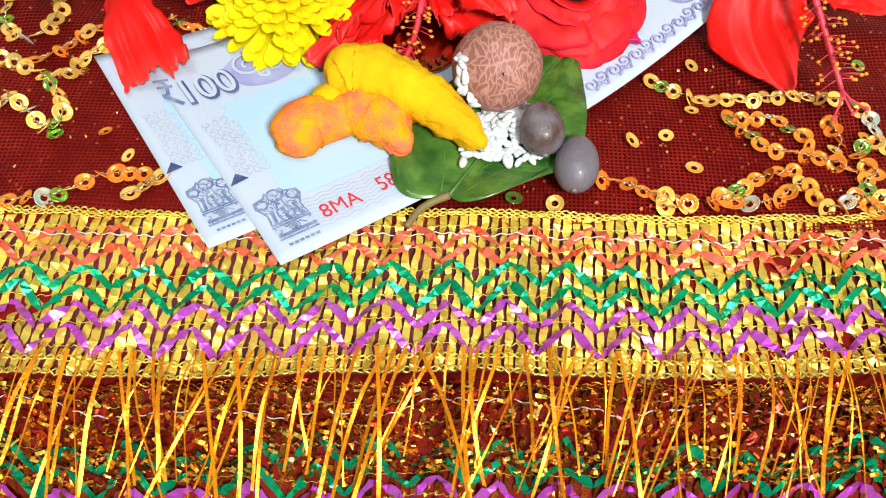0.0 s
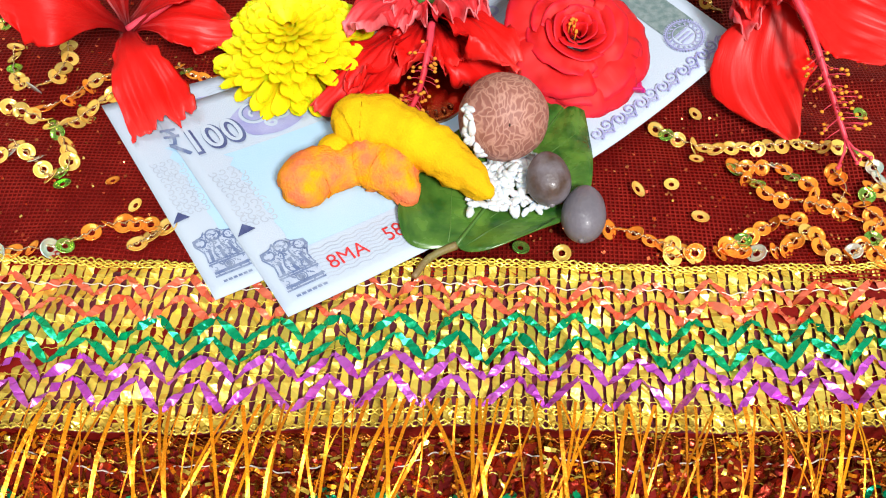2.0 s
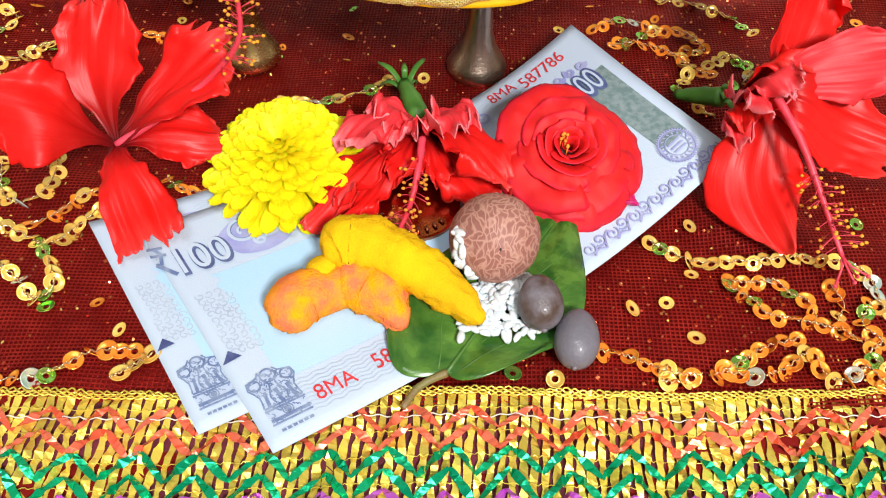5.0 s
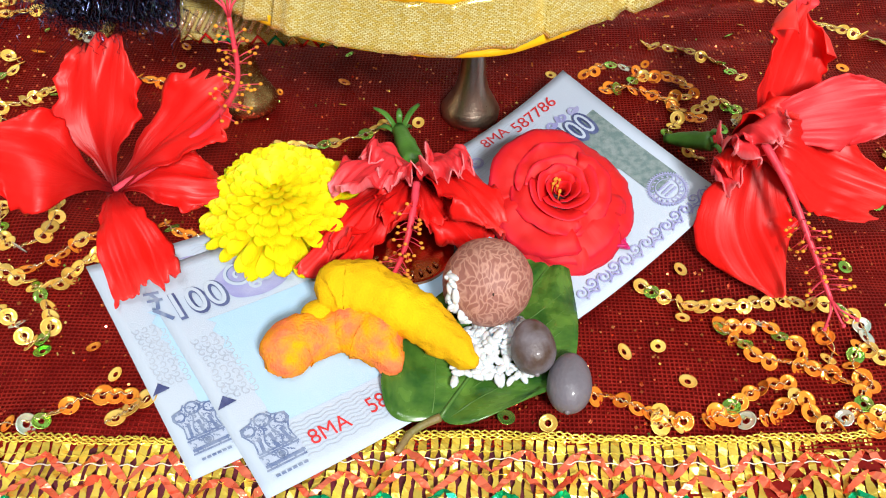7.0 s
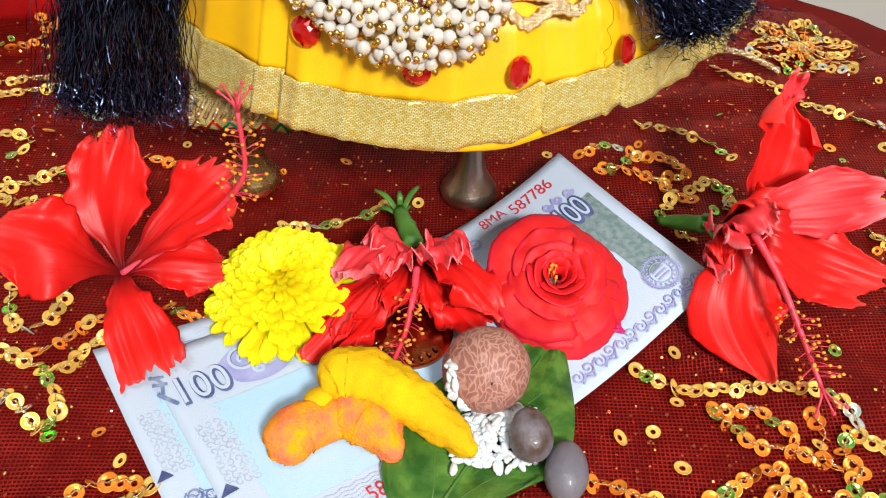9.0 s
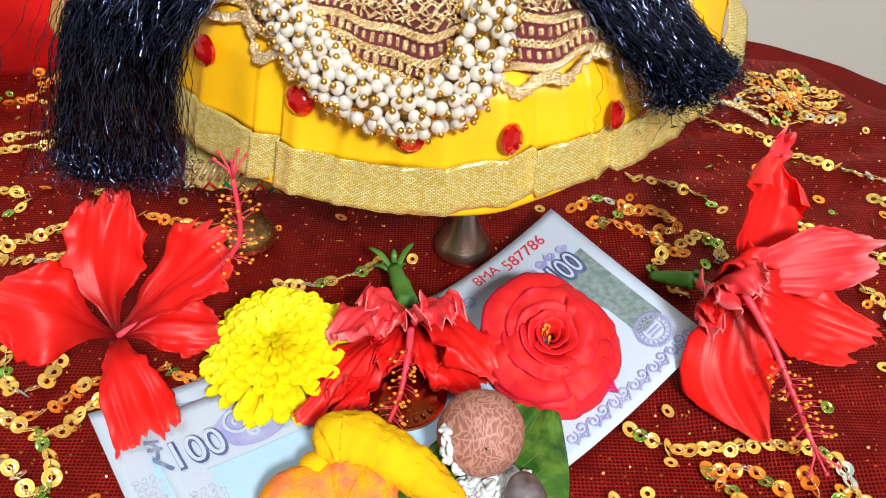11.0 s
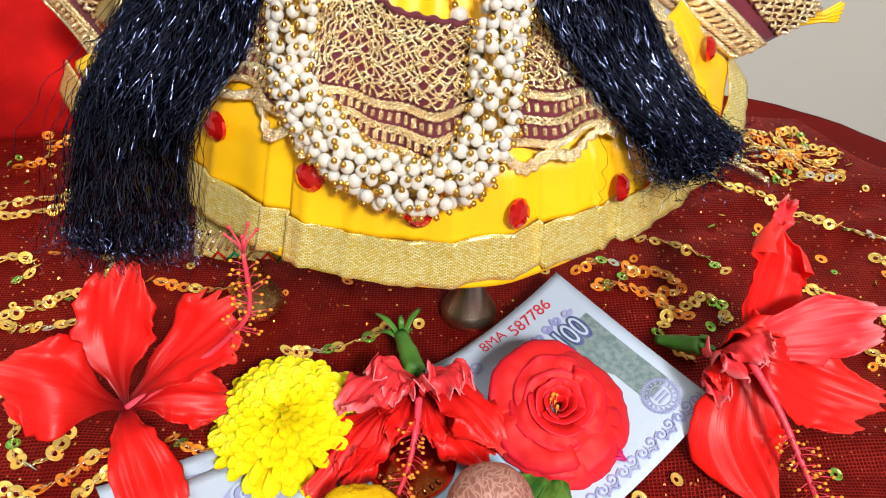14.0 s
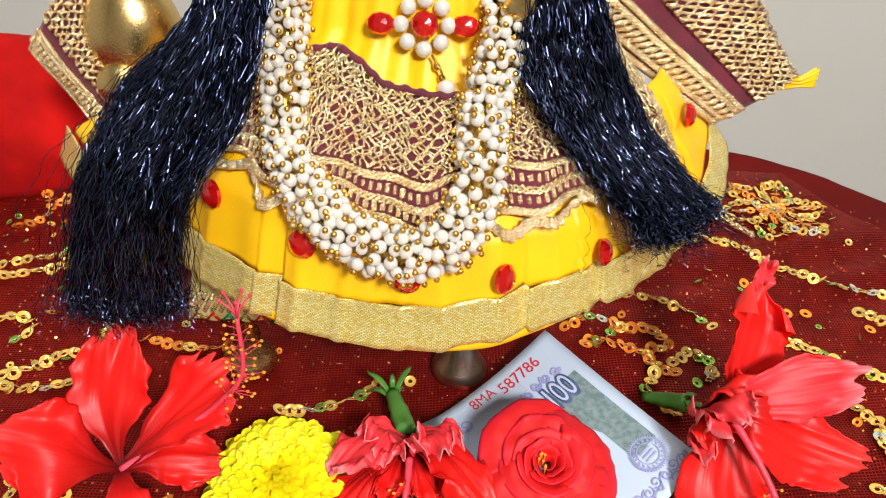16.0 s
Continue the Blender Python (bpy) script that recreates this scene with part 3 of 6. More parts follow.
def sequin_mesh(key, material, r, hole):
    bm = bmesh.new()
    n, rings = 16, []
    for rad, z in ((hole, 0.0001), (r * 0.55, 0.0), (r * 0.86, 0.00035), (r, 0.0005), (r, 0.00035), (r * 0.8, 0.0002)):
        rings.append([bm.verts.new((rad * math.cos(2 * math.pi * k / n), rad * math.sin(2 * math.pi * k / n), z + 0.0002)) for k in range(n)])
    for a, b in zip(rings, rings[1:]):
        for k in range(n):
            bm.faces.new((a[k], a[(k + 1) % n], b[(k + 1) % n], b[k]))
    SEQUIN[key] = mesh_of("sequin", bm, material)


def sequins(ob):
    rnd = random.Random(11)
    sequin_mesh("o", M_SEQ, 0.0024, 0.00085)
    sequin_mesh("g", M_SEQ_GOLD, 0.0024, 0.00085)
    sequin_mesh("e", M_SEQ_GREEN, 0.0022, 0.0007)
    sequin_mesh("w", M_SEQ_PEARL, 0.0024, 0.0008)
    def put(x, y, key, size=1.0, tilt=0.35):
        m = Matrix.Translation((x, y, cloth_z(x, y) + 0.0016)) @ Euler((rnd.gauss(0, tilt), rnd.gauss(0, tilt), rnd.uniform(0, 6))).to_matrix().to_4x4() @ Matrix.Scale(size, 4)
        piece("sequin", SEQUIN[key], m, ob)

    def chain(points, key, step=0.0033, size=1.0):
        path = spline([(*p, 0) for p in points], 24)
        gone, last = step, path[0]
        for p in path:
            gone += (p - last).length
            last = p
            if gone >= step:
                gone = 0
                k = key if rnd.random() > 0.22 else rnd.choice(("g", "e", "g", "e", "w"))
                put(p.x + rnd.uniform(-0.0005, 0.0005), p.y + rnd.uniform(-0.0005, 0.0005), k, size * rnd.uniform(0.88, 1.08))
        thread = bmesh.new()
        tube(thread, [(p.x, p.y + 0.0004 * math.sin(i), cloth_z(p.x, p.y) + 0.0026) for i, p in enumerate(path)], 0.00022, 4)
        part("chain_thread", thread, M_GOLD_PALE, ob)

    # embroidered sprays beside the notes
    chain([(-0.100, 0.127), (-0.080, 0.129), (-0.072, 0.132), (-0.066, 0.137), (-0.056, 0.138)], "o")
    chain([(-0.052, 0.137), (-0.056, 0.133), (-0.060, 0.130)], "g", 0.004, 1.15)
    chain([(-0.109, 0.197), (-0.106, 0.187), (-0.101, 0.183), (-0.095, 0.186), (-0.093, 0.193), (-0.096, 0.202)], "g")
    chain([(-0.095, 0.176), (-0.090, 0.179), (-0.084, 0.185), (-0.077, 0.188)], "o", 0.003)
    chain([(-0.091, 0.170), (-0.086, 0.171), (-0.083, 0.175), (-0.076, 0.183)], "g", 0.003)
    chain([(-0.104, 0.176), (-0.091, 0.170), (-0.084, 0.161), (-0.082, 0.155), (-0.086, 0.152), (-0.091, 0.157), (-0.099, 0.163)], "g", 0.0035)
    chain([(-0.115, 0.165), (-0.104, 0.157), (-0.096, 0.160)], "o")
    chain([(-0.063, 0.194), (-0.057, 0.190), (-0.050, 0.189)], "o", 0.003)
    chain([(0.069, 0.180), (0.080, 0.174), (0.094, 0.175), (0.108, 0.176), (0.122, 0.174), (0.126, 0.168), (0.127, 0.161), (0.136, 0.157)], "g")
    chain([(0.089, 0.168), (0.095, 0.168), (0.101, 0.169), (0.104, 0.165), (0.108, 0.163), (0.109, 0.157)], "o", 0.0035)
    chain([(0.088, 0.166), (0.094, 0.162), (0.096, 0.158), (0.102, 0.157), (0.108, 0.156), (0.114, 0.154)], "o", 0.0037)
    chain([(0.115, 0.168), (0.117, 0.162), (0.114, 0.156), (0.118, 0.150)], "o", 0.0035)
    chain([(0.124, 0.163), (0.120, 0.156), (0.123, 0.151), (0.119, 0.147), (0.123, 0.142), (0.130, 0.145)], "o", 0.0035)
    chain([(0.080, 0.139), (0.088, 0.144), (0.094, 0.148), (0.103, 0.151)], "o", 0.0036)
    chain([(0.083, 0.140), (0.091, 0.140), (0.097, 0.142), (0.105, 0.148)], "o", 0.0036)
    chain([(0.053, 0.144), (0.059, 0.143), (0.064, 0.141), (0.070, 0.139), (0.077, 0.139)], "o", 0.0036)
    chain([(0.069, 0.141), (0.067, 0.137), (0.073, 0.137)], "g", 0.003)
    chain([(0.106, 0.146), (0.107, 0.140), (0.112, 0.139), (0.117, 0.143), (0.120, 0.137), (0.128, 0.138)], "o", 0.0034)
    # sprays behind
    chain([(-0.036, 0.228), (-0.025, 0.229), (-0.018, 0.231), (-0.010, 0.236), (-0.003, 0.242)], "g")
    chain([(-0.136, 0.236), (-0.117, 0.235), (-0.105, 0.238), (-0.095, 0.235)], "g")
    chain([(-0.138, 0.238), (-0.122, 0.244), (-0.115, 0.249), (-0.107, 0.250)], "g")
    chain([(-0.088, 0.258), (-0.079, 0.257), (-0.069, 0.256), (-0.056, 0.257)], "o", 0.004)
    chain([(-0.165, 0.291), (-0.142, 0.301), (-0.122, 0.304)], "g", 0.004)
    chain([(-0.118, 0.285), (-0.111, 0.281), (-0.105, 0.284), (-0.108, 0.290)], "g", 0.004)
    chain([(-0.165, 0.355), (-0.155, 0.345), (-0.15, 0.33), (-0.16, 0.32)], "o", 0.004)
    chain([(0.085, 0.293), (0.097, 0.289), (0.105, 0.284), (0.118, 0.275)], "g", 0.0038)
    chain([(0.122, 0.334), (0.140, 0.322), (0.155, 0.310), (0.168, 0.302), (0.195, 0.298)], "g", 0.0036)
    chain([(0.140, 0.270), (0.152, 0.262), (0.160, 0.256), (0.172, 0.250)], "g", 0.003)
    chain([(0.069, 0.265), (0.079, 0.263), (0.086, 0.260), (0.093, 0.252), (0.100, 0.250)], "o", 0.0036)
    chain([(0.089, 0.258), (0.090, 0.248), (0.086, 0.242), (0.096, 0.230)], "g", 0.0042)
    chain([(0.155, 0.240), (0.162, 0.232), (0.158, 0.222), (0.165, 0.212)], "g", 0.003)
    chain([(0.062, 0.272), (0.070, 0.278), (0.080, 0.274), (0.076, 0.266), (0.066, 0.262)], "o", 0.0037)
    chain([(0.082, 0.272), (0.092, 0.272), (0.098, 0.264), (0.090, 0.262)], "o", 0.0037)
    chain([(0.098, 0.256), (0.106, 0.262), (0.112, 0.256), (0.108, 0.248)], "g", 0.004)
    chain([(-0.150, 0.262), (-0.138, 0.268), (-0.128, 0.262), (-0.134, 0.254)], "g", 0.004)
    chain([(-0.160, 0.225), (-0.145, 0.222), (-0.132, 0.228)], "g", 0.0036)
    chain([(-0.130, 0.212), (-0.120, 0.208), (-0.112, 0.212)], "g", 0.0036)
    chain([(-0.172, 0.275), (-0.160, 0.280), (-0.148, 0.278)], "o", 0.0036)
    chain([(-0.150, 0.335), (-0.138, 0.345), (-0.124, 0.342), (-0.112, 0.350)], "o", 0.004)
    chain([(0.175, 0.285), (0.186, 0.278), (0.196, 0.280)], "g", 0.0036)
    chain([(0.150, 0.205), (0.158, 0.196), (0.156, 0.186)], "g", 0.0032)
    chain([(-0.175, 0.292), (-0.160, 0.288), (-0.145, 0.290), (-0.128, 0.296), (-0.112, 0.296)], "g", 0.003)
    chain([(-0.126, 0.345), (-0.122, 0.335), (-0.128, 0.326), (-0.120, 0.320)], "o", 0.003)
    chain([(-0.112, 0.362), (-0.102, 0.356), (-0.092, 0.350)], "g", 0.003)
    chain([(-0.104, 0.268), (-0.101, 0.262), (-0.104, 0.256)], "g", 0.003)
    for k in range(90):
        x, y = rnd.uniform(-0.19, 0.2), rnd.uniform(0.21, 0.37)
        put(x, lie(x, y), rnd.choice("ggoe"), rnd.uniform(0.45, 0.8), 0.4)
    for a in range(6):
        w = math.radians(a * 60 + 12)
        tip = (0.163 + 0.024 * math.cos(w), 0.352 + 0.022 * math.sin(w))
        side = (-0.006 * math.sin(w), 0.006 * math.cos(w))
        mid = (0.163 + 0.014 * math.cos(w), 0.352 + 0.013 * math.sin(w))
        chain([(0.163, 0.352), (mid[0] + side[0], mid[1] + side[1]), tip, (mid[0] - side[0], mid[1] - side[1]), (0.163, 0.352)], "g", 0.0036, 0.9)
        chain([(0.163, 0.352), mid, (0.163 + 0.021 * math.cos(w), 0.352 + 0.019 * math.sin(w))], "o", 0.0036, 0.9)
    # single sequins
    for x, y in ((0.062, 0.157), (-0.062, 0.144), (0.077, 0.149), (0.081, 0.186), (-0.070, 0.152), (-0.082, 0.150), (0.079, 0.169), (0.032, 0.137), (0.042, 0.136), (0.128, 0.190), (0.071, 0.159),
                 (0.130, 0.275), (0.118, 0.302), (0.155, 0.285), (0.135, 0.300), (-0.105, 0.268), (-0.085, 0.290), (-0.125, 0.270), (0.05, 0.271), (0.175, 0.275), (0.148, 0.285), (0.20, 0.32),
                 (0.108, 0.259), (0.104, 0.246), (0.112, 0.252), (0.137, 0.258), (0.006, 0.243), (-0.02, 0.262), (0.145, 0.215), (0.150, 0.19), (-0.14, 0.325), (-0.175, 0.32), (-0.13, 0.355)):
        put(x, y, rnd.choice("gggoe"), rnd.uniform(0.75, 1.0), 0.25)

    # glitter caught in the net
    for m, count in ((M_NET_GLINT, 6500), (M_SEQ_GOLD, 500), (M_SEQ_GREEN, 120)):
        verts, faces = [], []
        for i in range(count):
            x, y = rnd.uniform(-0.2, 0.235), rnd.uniform(0.13, 0.385)
            if x > 0.16 and y > 0.3 and (x - 0.16) + (y - 0.3) > 0.09:
                continue
            y = lie(x, y)
            c, r = Vector((x, y, cloth_z(x, y) + 0.0014)), rnd.uniform(0.0002, 0.00042)
            e = Euler((rnd.gauss(0, 0.5), rnd.gauss(0, 0.5), rnd.uniform(0, 6))).to_matrix()
            verts.extend(c + e @ Vector((a * r, b * r, 0)) for a, b in ((-1, -1), (1, -1), (1, 1), (-1, 1)))
            k = len(verts)
            faces.append((k - 4, k - 3, k - 2, k - 1))
        data = bpy.data.meshes.new("glitter")
        data.from_pydata(verts, [], faces)
        data.materials.append(m)
        tagged(part("glitter", data, m, ob), kind="stuff")


# ---- bank notes ----
def note_place(u, v, h, corners, bow, curl):
    bl, br, tr, tl = (Vector((*c, 0)) for c in corners)
    p = bl * (1 - u) * (1 - v) + br * u * (1 - v) + tr * u * v + tl * (1 - u) * v
    d = (br - bl).normalized()
    p += Vector((d.y, -d.x, 0)) * bow * 4 * u * (1 - u)
    rise = max(0.0, (u - 0.62) / 0.38)
    p.z = 0.0006 + h + curl * rise ** 1.6 * (0.45 + 0.55 * v) + 0.0004 * math.sin(u * 9 + v * 4)
    return p


def glyphs(text, size, bold=0.0):
    """The built-in font's letters as flat triangles: places and faces, starting at the origin."""
    curve = bpy.data.curves.new("text", "FONT")
    curve.body, curve.size, curve.offset = text, size, bold
    ob = bpy.data.objects.new("text", curve)
    data = ob.to_mesh()
    got = [v.co.copy() for v in data.vertices], [tuple(p.vertices) for p in data.polygons]
    ob.to_mesh_clear()
    bpy.data.objects.remove(ob)
    return got


class Print:
    """Collects flat marks in a note's own coordinates (metres along, metres up) and lays them on its curved face."""

    def __init__(self, corners, bow, curl, lift):
        self.note, self.lift = (corners, bow, curl), lift
        self.long, self.tall = 0.150, 0.0735

    def on(self, x, y, h):
        return note_place(x / self.long, y / self.tall, h + self.lift, *self.note)

    def flat(self, bm, ring, h):
        bm.faces.new([bm.verts.new(self.on(x, y, h)) for x, y in ring])

    def panel(self, bm, x0, y0, x1, y1, h, n=10):
        grid = [[bm.verts.new(self.on(x0 + (x1 - x0) * k / n, y0 + (y1 - y0) * i / n, h)) for k in range(n + 1)] for i in range(n + 1)]
        for i in range(n):
            for k in range(n):
                bm.faces.new((grid[i][k], grid[i][k + 1], grid[i + 1][k + 1], grid[i + 1][k]))

    def stroke(self, bm, path, w, h):
        """A drawn line of width w along path."""
        left, right = [], []
        for i, (x, y) in enumerate(path):
            a, b = path[max(i - 1, 0)], path[min(i + 1, len(path) - 1)]
            dx, dy = b[0] - a[0], b[1] - a[1]
            s = math.hypot(dx, dy) or 1
            ww = w(i / (len(path) - 1)) if callable(w) else w
            left.append(bm.verts.new(self.on(x - dy / s * ww / 2, y + dx / s * ww / 2, h)))
            right.append(bm.verts.new(self.on(x + dy / s * ww / 2, y - dx / s * ww / 2, h)))
        for i in range(len(path) - 1):
            bm.faces.new((right[i], right[i + 1], left[i + 1], left[i]))

    def text(self, bm, words, size, x, y, h, wide=1.0, turn=0.0, bold=0.0):
        co, faces = glyphs(words, size, bold)
        c, s = math.cos(turn), math.sin(turn)
        vs = [bm.verts.new(self.on(x + (p.x * wide * c - p.y * s), y + p.x * wide * s + p.y * c, h)) for p in co]
        for f in faces:
            bm.faces.new([vs[i] for i in f])

    def spiral(self, bm, x, y, r, turns, start, w, h, flip=1):
        self.stroke(bm, [(x + r * (1 - 0.8 * f) * math.cos(start + flip * 2 * math.pi * turns * f), y + r * (1 - 0.8 * f) * math.sin(start + flip * 2 * math.pi * turns * f)) for f in (i / 36 for i in range(37))], w, h)


def emblem(pr, bm, ground, x, y, s, h):
    """The pillar emblem as plain ink shapes: three round tops, a fluted body, an abacus with a wheel, a plinth."""
    pr.flat(ground, [(x + a * s, y + b * s) for a, b in ((-0.36, 0.0), (0.36, 0.0), (0.35, 0.12), (0.37, 0.30), (0.34, 0.36), (0.26, 0.55), (0.40, 0.74), (0.42, 0.92), (0.20, 0.96), (0.14, 1.06), (-0.14, 1.06), (-0.20, 0.96), (-0.42, 0.92), (-0.40, 0.74), (-0.26, 0.55), (-0.34, 0.36), (-0.37, 0.30), (-0.35, 0.12))], h * 0.7)
    for dy, half in ((0.02, 0.36), (0.08, 0.34), (0.11, 0.34), (0.30, 0.36), (0.35, 0.34)):
        pr.stroke(bm, [(x - half * s, y + dy * s), (x + half * s, y + dy * s)], 0.035 * s, h)
    for r in (0.09, 0.05, 0.02):
        pr.stroke(bm, [(x + r * s * math.cos(a), y + (0.2 + r * math.sin(a)) * s) for a in (2 * math.pi * k / 16 for k in range(17))], 0.025 * s, h)
    shape = ((0.36, 0.34), (0.45, 0.32), (0.58, 0.31), (0.70, 0.36), (0.80, 0.42), (0.92, 0.40), (0.97, 0.20), (1.06, 0.13))

    def half(v):
        for (v0, w0), (v1, w1) in zip(shape, shape[1:]):
            if v <= v1:
                return w0 + (w1 - w0) * (v - v0) / (v1 - v0)
        return 0.1

    for sgn in (-1, 1):
        pr.stroke(bm, [(x + sgn * w * s, y + v * s) for v, w in shape], 0.03 * s, h)
        pr.stroke(bm, [(x + sgn * (0.10 + 0.04 * math.sin(6 * f)) * s, y + (0.38 + 0.5 * f) * s) for f in (i / 8 for i in range(9))], 0.03 * s, h)
    for dx, dy, r in ((0.0, 0.94, 0.13), (-0.29, 0.84, 0.10), (0.29, 0.84, 0.10)):
        pr.stroke(bm, [(x + (dx + r * math.cos(a)) * s, y + (dy + r * math.sin(a)) * s) for a in (2 * math.pi * k / 14 for k in range(15))], 0.035 * s, h)
    for k in range(3):
        pr.stroke(bm, [(x + (-0.24 + 0.24 * k) * s, y + 0.36 * s), (x + (-0.20 + 0.2 * k) * s, y + 0.66 * s)], 0.06 * s, h)
    rnd = random.Random(8)
    for k in range(150):
        v = rnd.uniform(0.04, 1.02)
        w = half(v) * rnd.uniform(-0.92, 0.92)
        a = 1.57 + rnd.uniform(-0.5, 0.5) if v < 0.7 else rnd.uniform(0, 3.14)
        n = rnd.uniform(0.04, 0.09)
        pr.stroke(bm, [(x + (w + n * (f - 0.5) * math.cos(a + f)) * s, y + (v + n * (f - 0.5) * math.sin(a + f)) * s) for f in (0, 0.33, 0.66, 1)], rnd.uniform(0.012, 0.03) * s, h)


def bank_note(corners, bow, curl, lift, full, label):
    mid = note_place(0.5, 0.5, 0, corners, bow, curl)
    ob = thing("bank_note", mid, label, "bank note", "bank notes")
    pr = Print(corners, bow, curl, lift)
    rows = [[pr.on(pr.long * k / 48, pr.tall * i / 22, 0) for k in range(49)] for i in range(23)]
    paper = solid(part("paper", sheet(rows), M_PAPER, ob), 0.00022)
    step = 0.00035
    # pale window and side bands
    bm = bmesh.new()
    n = 18
    grid = [[bm.verts.new(pr.on(lo + (0.104 - lo) * k / n, 0.0150 + 0.036 * i / n, step)) for k in range(n + 1)] for i in range(n + 1) for lo in (0.0100 + 0.0012 * math.sin(i * 2.3) * (i / n),)]
    for i in range(n):
        for k in range(n):
            bm.faces.new((grid[i][k], grid[i][k + 1], grid[i + 1][k + 1], grid[i + 1][k]))
    part("print_window", bm, M_WINDOW, paper)
    # wavy fine lines under the number and the lattice at the side
    bm = bmesh.new()
    for r in range(9):
        pr.stroke(bm, [(0.012 + 0.0009 * k, 0.0045 + r * 0.0011 + 0.0003 * math.sin(k * 1.4)) for k in range(70)], 0.00022, step)
    for r in range(10):
        for c in range(4):
            pr.spiral(bm, 0.0042 + c * 0.0021, 0.0268 + r * 0.0021, 0.0012, 0.9, r + c, 0.0003, step)
    for r in range(14):
        pr.stroke(bm, [(0.03 + 0.001 * k, 0.0555 + 0.0011 * r + 0.0004 * math.sin(k * 0.9 + r)) for k in range(100)], 0.0002, step)
    part("print_guilloche", bm, M_GREY_PRINT, paper)
    # denomination with its scroll
    bm = bmesh.new()
    pr.flat(bm, [(0.0262 + 0.0098 * math.cos(a) * (1 + 0.08 * math.sin(5 * a)), 0.0597 + 0.0072 * math.sin(a)) for a in (2 * math.pi * q / 30 for q in range(30))], step * 1.2)
    part("print_scroll_ground", bm, M_LILAC, paper)
    bm = bmesh.new()
    for x, y, r, st, fl in ((0.0230, 0.0610, 0.0046, 0.5, 1), (0.0288, 0.0592, 0.0036, 2.5, -1), (0.0322, 0.0622, 0.0022, 1.0, 1), (0.0362, 0.0582, 0.002, 3.0, -1), (0.0255, 0.0565, 0.002, 0, 1)):
        pr.spiral(bm, x, y, r, 1.5, st, 0.0009, step * 2, fl)
        pr.spiral(bm, x + 0.0004, y, r * 1.25, 0.8, st + 0.4, 0.0003, step * 2, fl)
    part("print_scroll", bm, M_PAPER, paper)
    bm = bmesh.new()
    for x, y, r, st, fl in ((0.0230, 0.0610, 0.0040, 0.5, 1), (0.0288, 0.0592, 0.0031, 2.5, -1), (0.0362, 0.0582, 0.0016, 3.0, -1)):
        pr.spiral(bm, x, y, r, 1.4, st, 0.0003, step * 2.6, fl)
    part("print_scroll_line", bm, M_INK_BLUE, paper)
    for m, dx, dy, h in ((M_INK, 0.0003, -0.0003, 2.4), (M_PAPER, 0.0, 0.0, 3.0)) if full else ():
        bm = bmesh.new()
        pr.text(bm, "100", 0.0126, 0.0020 + dx, 0.0538 + dy, step * h, 0.82, bold={M_INK: 0.0005, M_PAPER: 0.0}[m])
        part("print_100", bm, m, paper)
    if full:
        bm = bmesh.new()
        for y in (0.0648, 0.0622):
            pr.stroke(bm, [(-0.0012, y + 0.0003), (0.0026, y - 0.0003)], 0.0009, step * 2)
        pr.stroke(bm, [(-0.0010, 0.0594), (0.0004, 0.0592), (0.0014, 0.0625), (0.0004, 0.0648)], 0.0010, step * 2)
        pr.stroke(bm, [(-0.0008, 0.0592), (0.0026, 0.0545)], 0.0012, step * 2)
        part("print_rupee_sign", bm, M_INK_BLUE, paper)
    bm = bmesh.new()
    pr.flat(bm, [(0.0004, 0.0246), (0.0052, 0.0252), (0.0030, 0.0278)], step * 1.5)
    part("print_mark", bm, M_INK, paper)
    bm = bmesh.new()
    ground = bmesh.new()
    emblem(pr, bm, ground, 0.0076, 0.0052, 0.0132, step * 1.5)
    part("print_emblem_ground", ground, M_EMBLEM, paper)
    for k in range(6):
        pr.stroke(bm, [(0.0040 + 0.0013 * k, 0.0035), (0.0050 + 0.0013 * k, 0.0035)], 0.0006, step * 1.5)
    part("print_emblem", bm, M_INK_BLUE, paper)
    if full:
        bm = bmesh.new()
        pr.text(bm, "8MA", 0.0056, 0.0142, 0.0062, step * 1.6, 0.92)
        pr.text(bm, "587786", 0.0060, 0.0292, 0.0066, step * 1.6, 0.86)
        part("serial_number", bm, M_INK_RED, paper, "red printed serial number")
        bm = bmesh.new()
        pr.text(bm, "8MA", 0.0056, 0.1105, 0.0668, step * 1.6, 0.92)
        pr.text(bm, "587786", 0.0065, 0.1220, 0.0648, step * 1.6, 0.90)
        part("serial_number", bm, M_INK_RED, paper, "red printed serial number")
        bm = bmesh.new()
        pr.panel(bm, 0.1345, 0.0165, 0.1455, 0.047, step, 8)
        pr.flat(bm, [(0.128, 0.047), (0.1345, 0.030), (0.1345, 0.047)], step)
        pr.panel(bm, 0.1275, 0.047, 0.1455, 0.054, step, 8)
        part("print_dark_ground", bm, M_GREEN_PRINT, paper)
        for m, dx, dy, h in ((M_INK, 0.0003, -0.0003, 2.4), (M_PAPER, 0.0, 0.0, 3.0)):
            bm = bmesh.new()
            pr.text(bm, "100", 0.0130, 0.1292 + dx, 0.0474 + dy, step * h, 0.62, bold={M_INK: 0.0011, M_PAPER: 0.0}[m])
            part("print_100", bm, m, paper)
        bm = bmesh.new()
        for r, w in ((0.0058, 0.0004), (0.0053, 0.0002), (0.0038, 0.0003)):
            pr.stroke(bm, [(0.1387 + r * math.cos(a), 0.0142 + r * math.sin(a)) for a in (2 * math.pi * k / 40 for k in range(41))], w, step * 2)
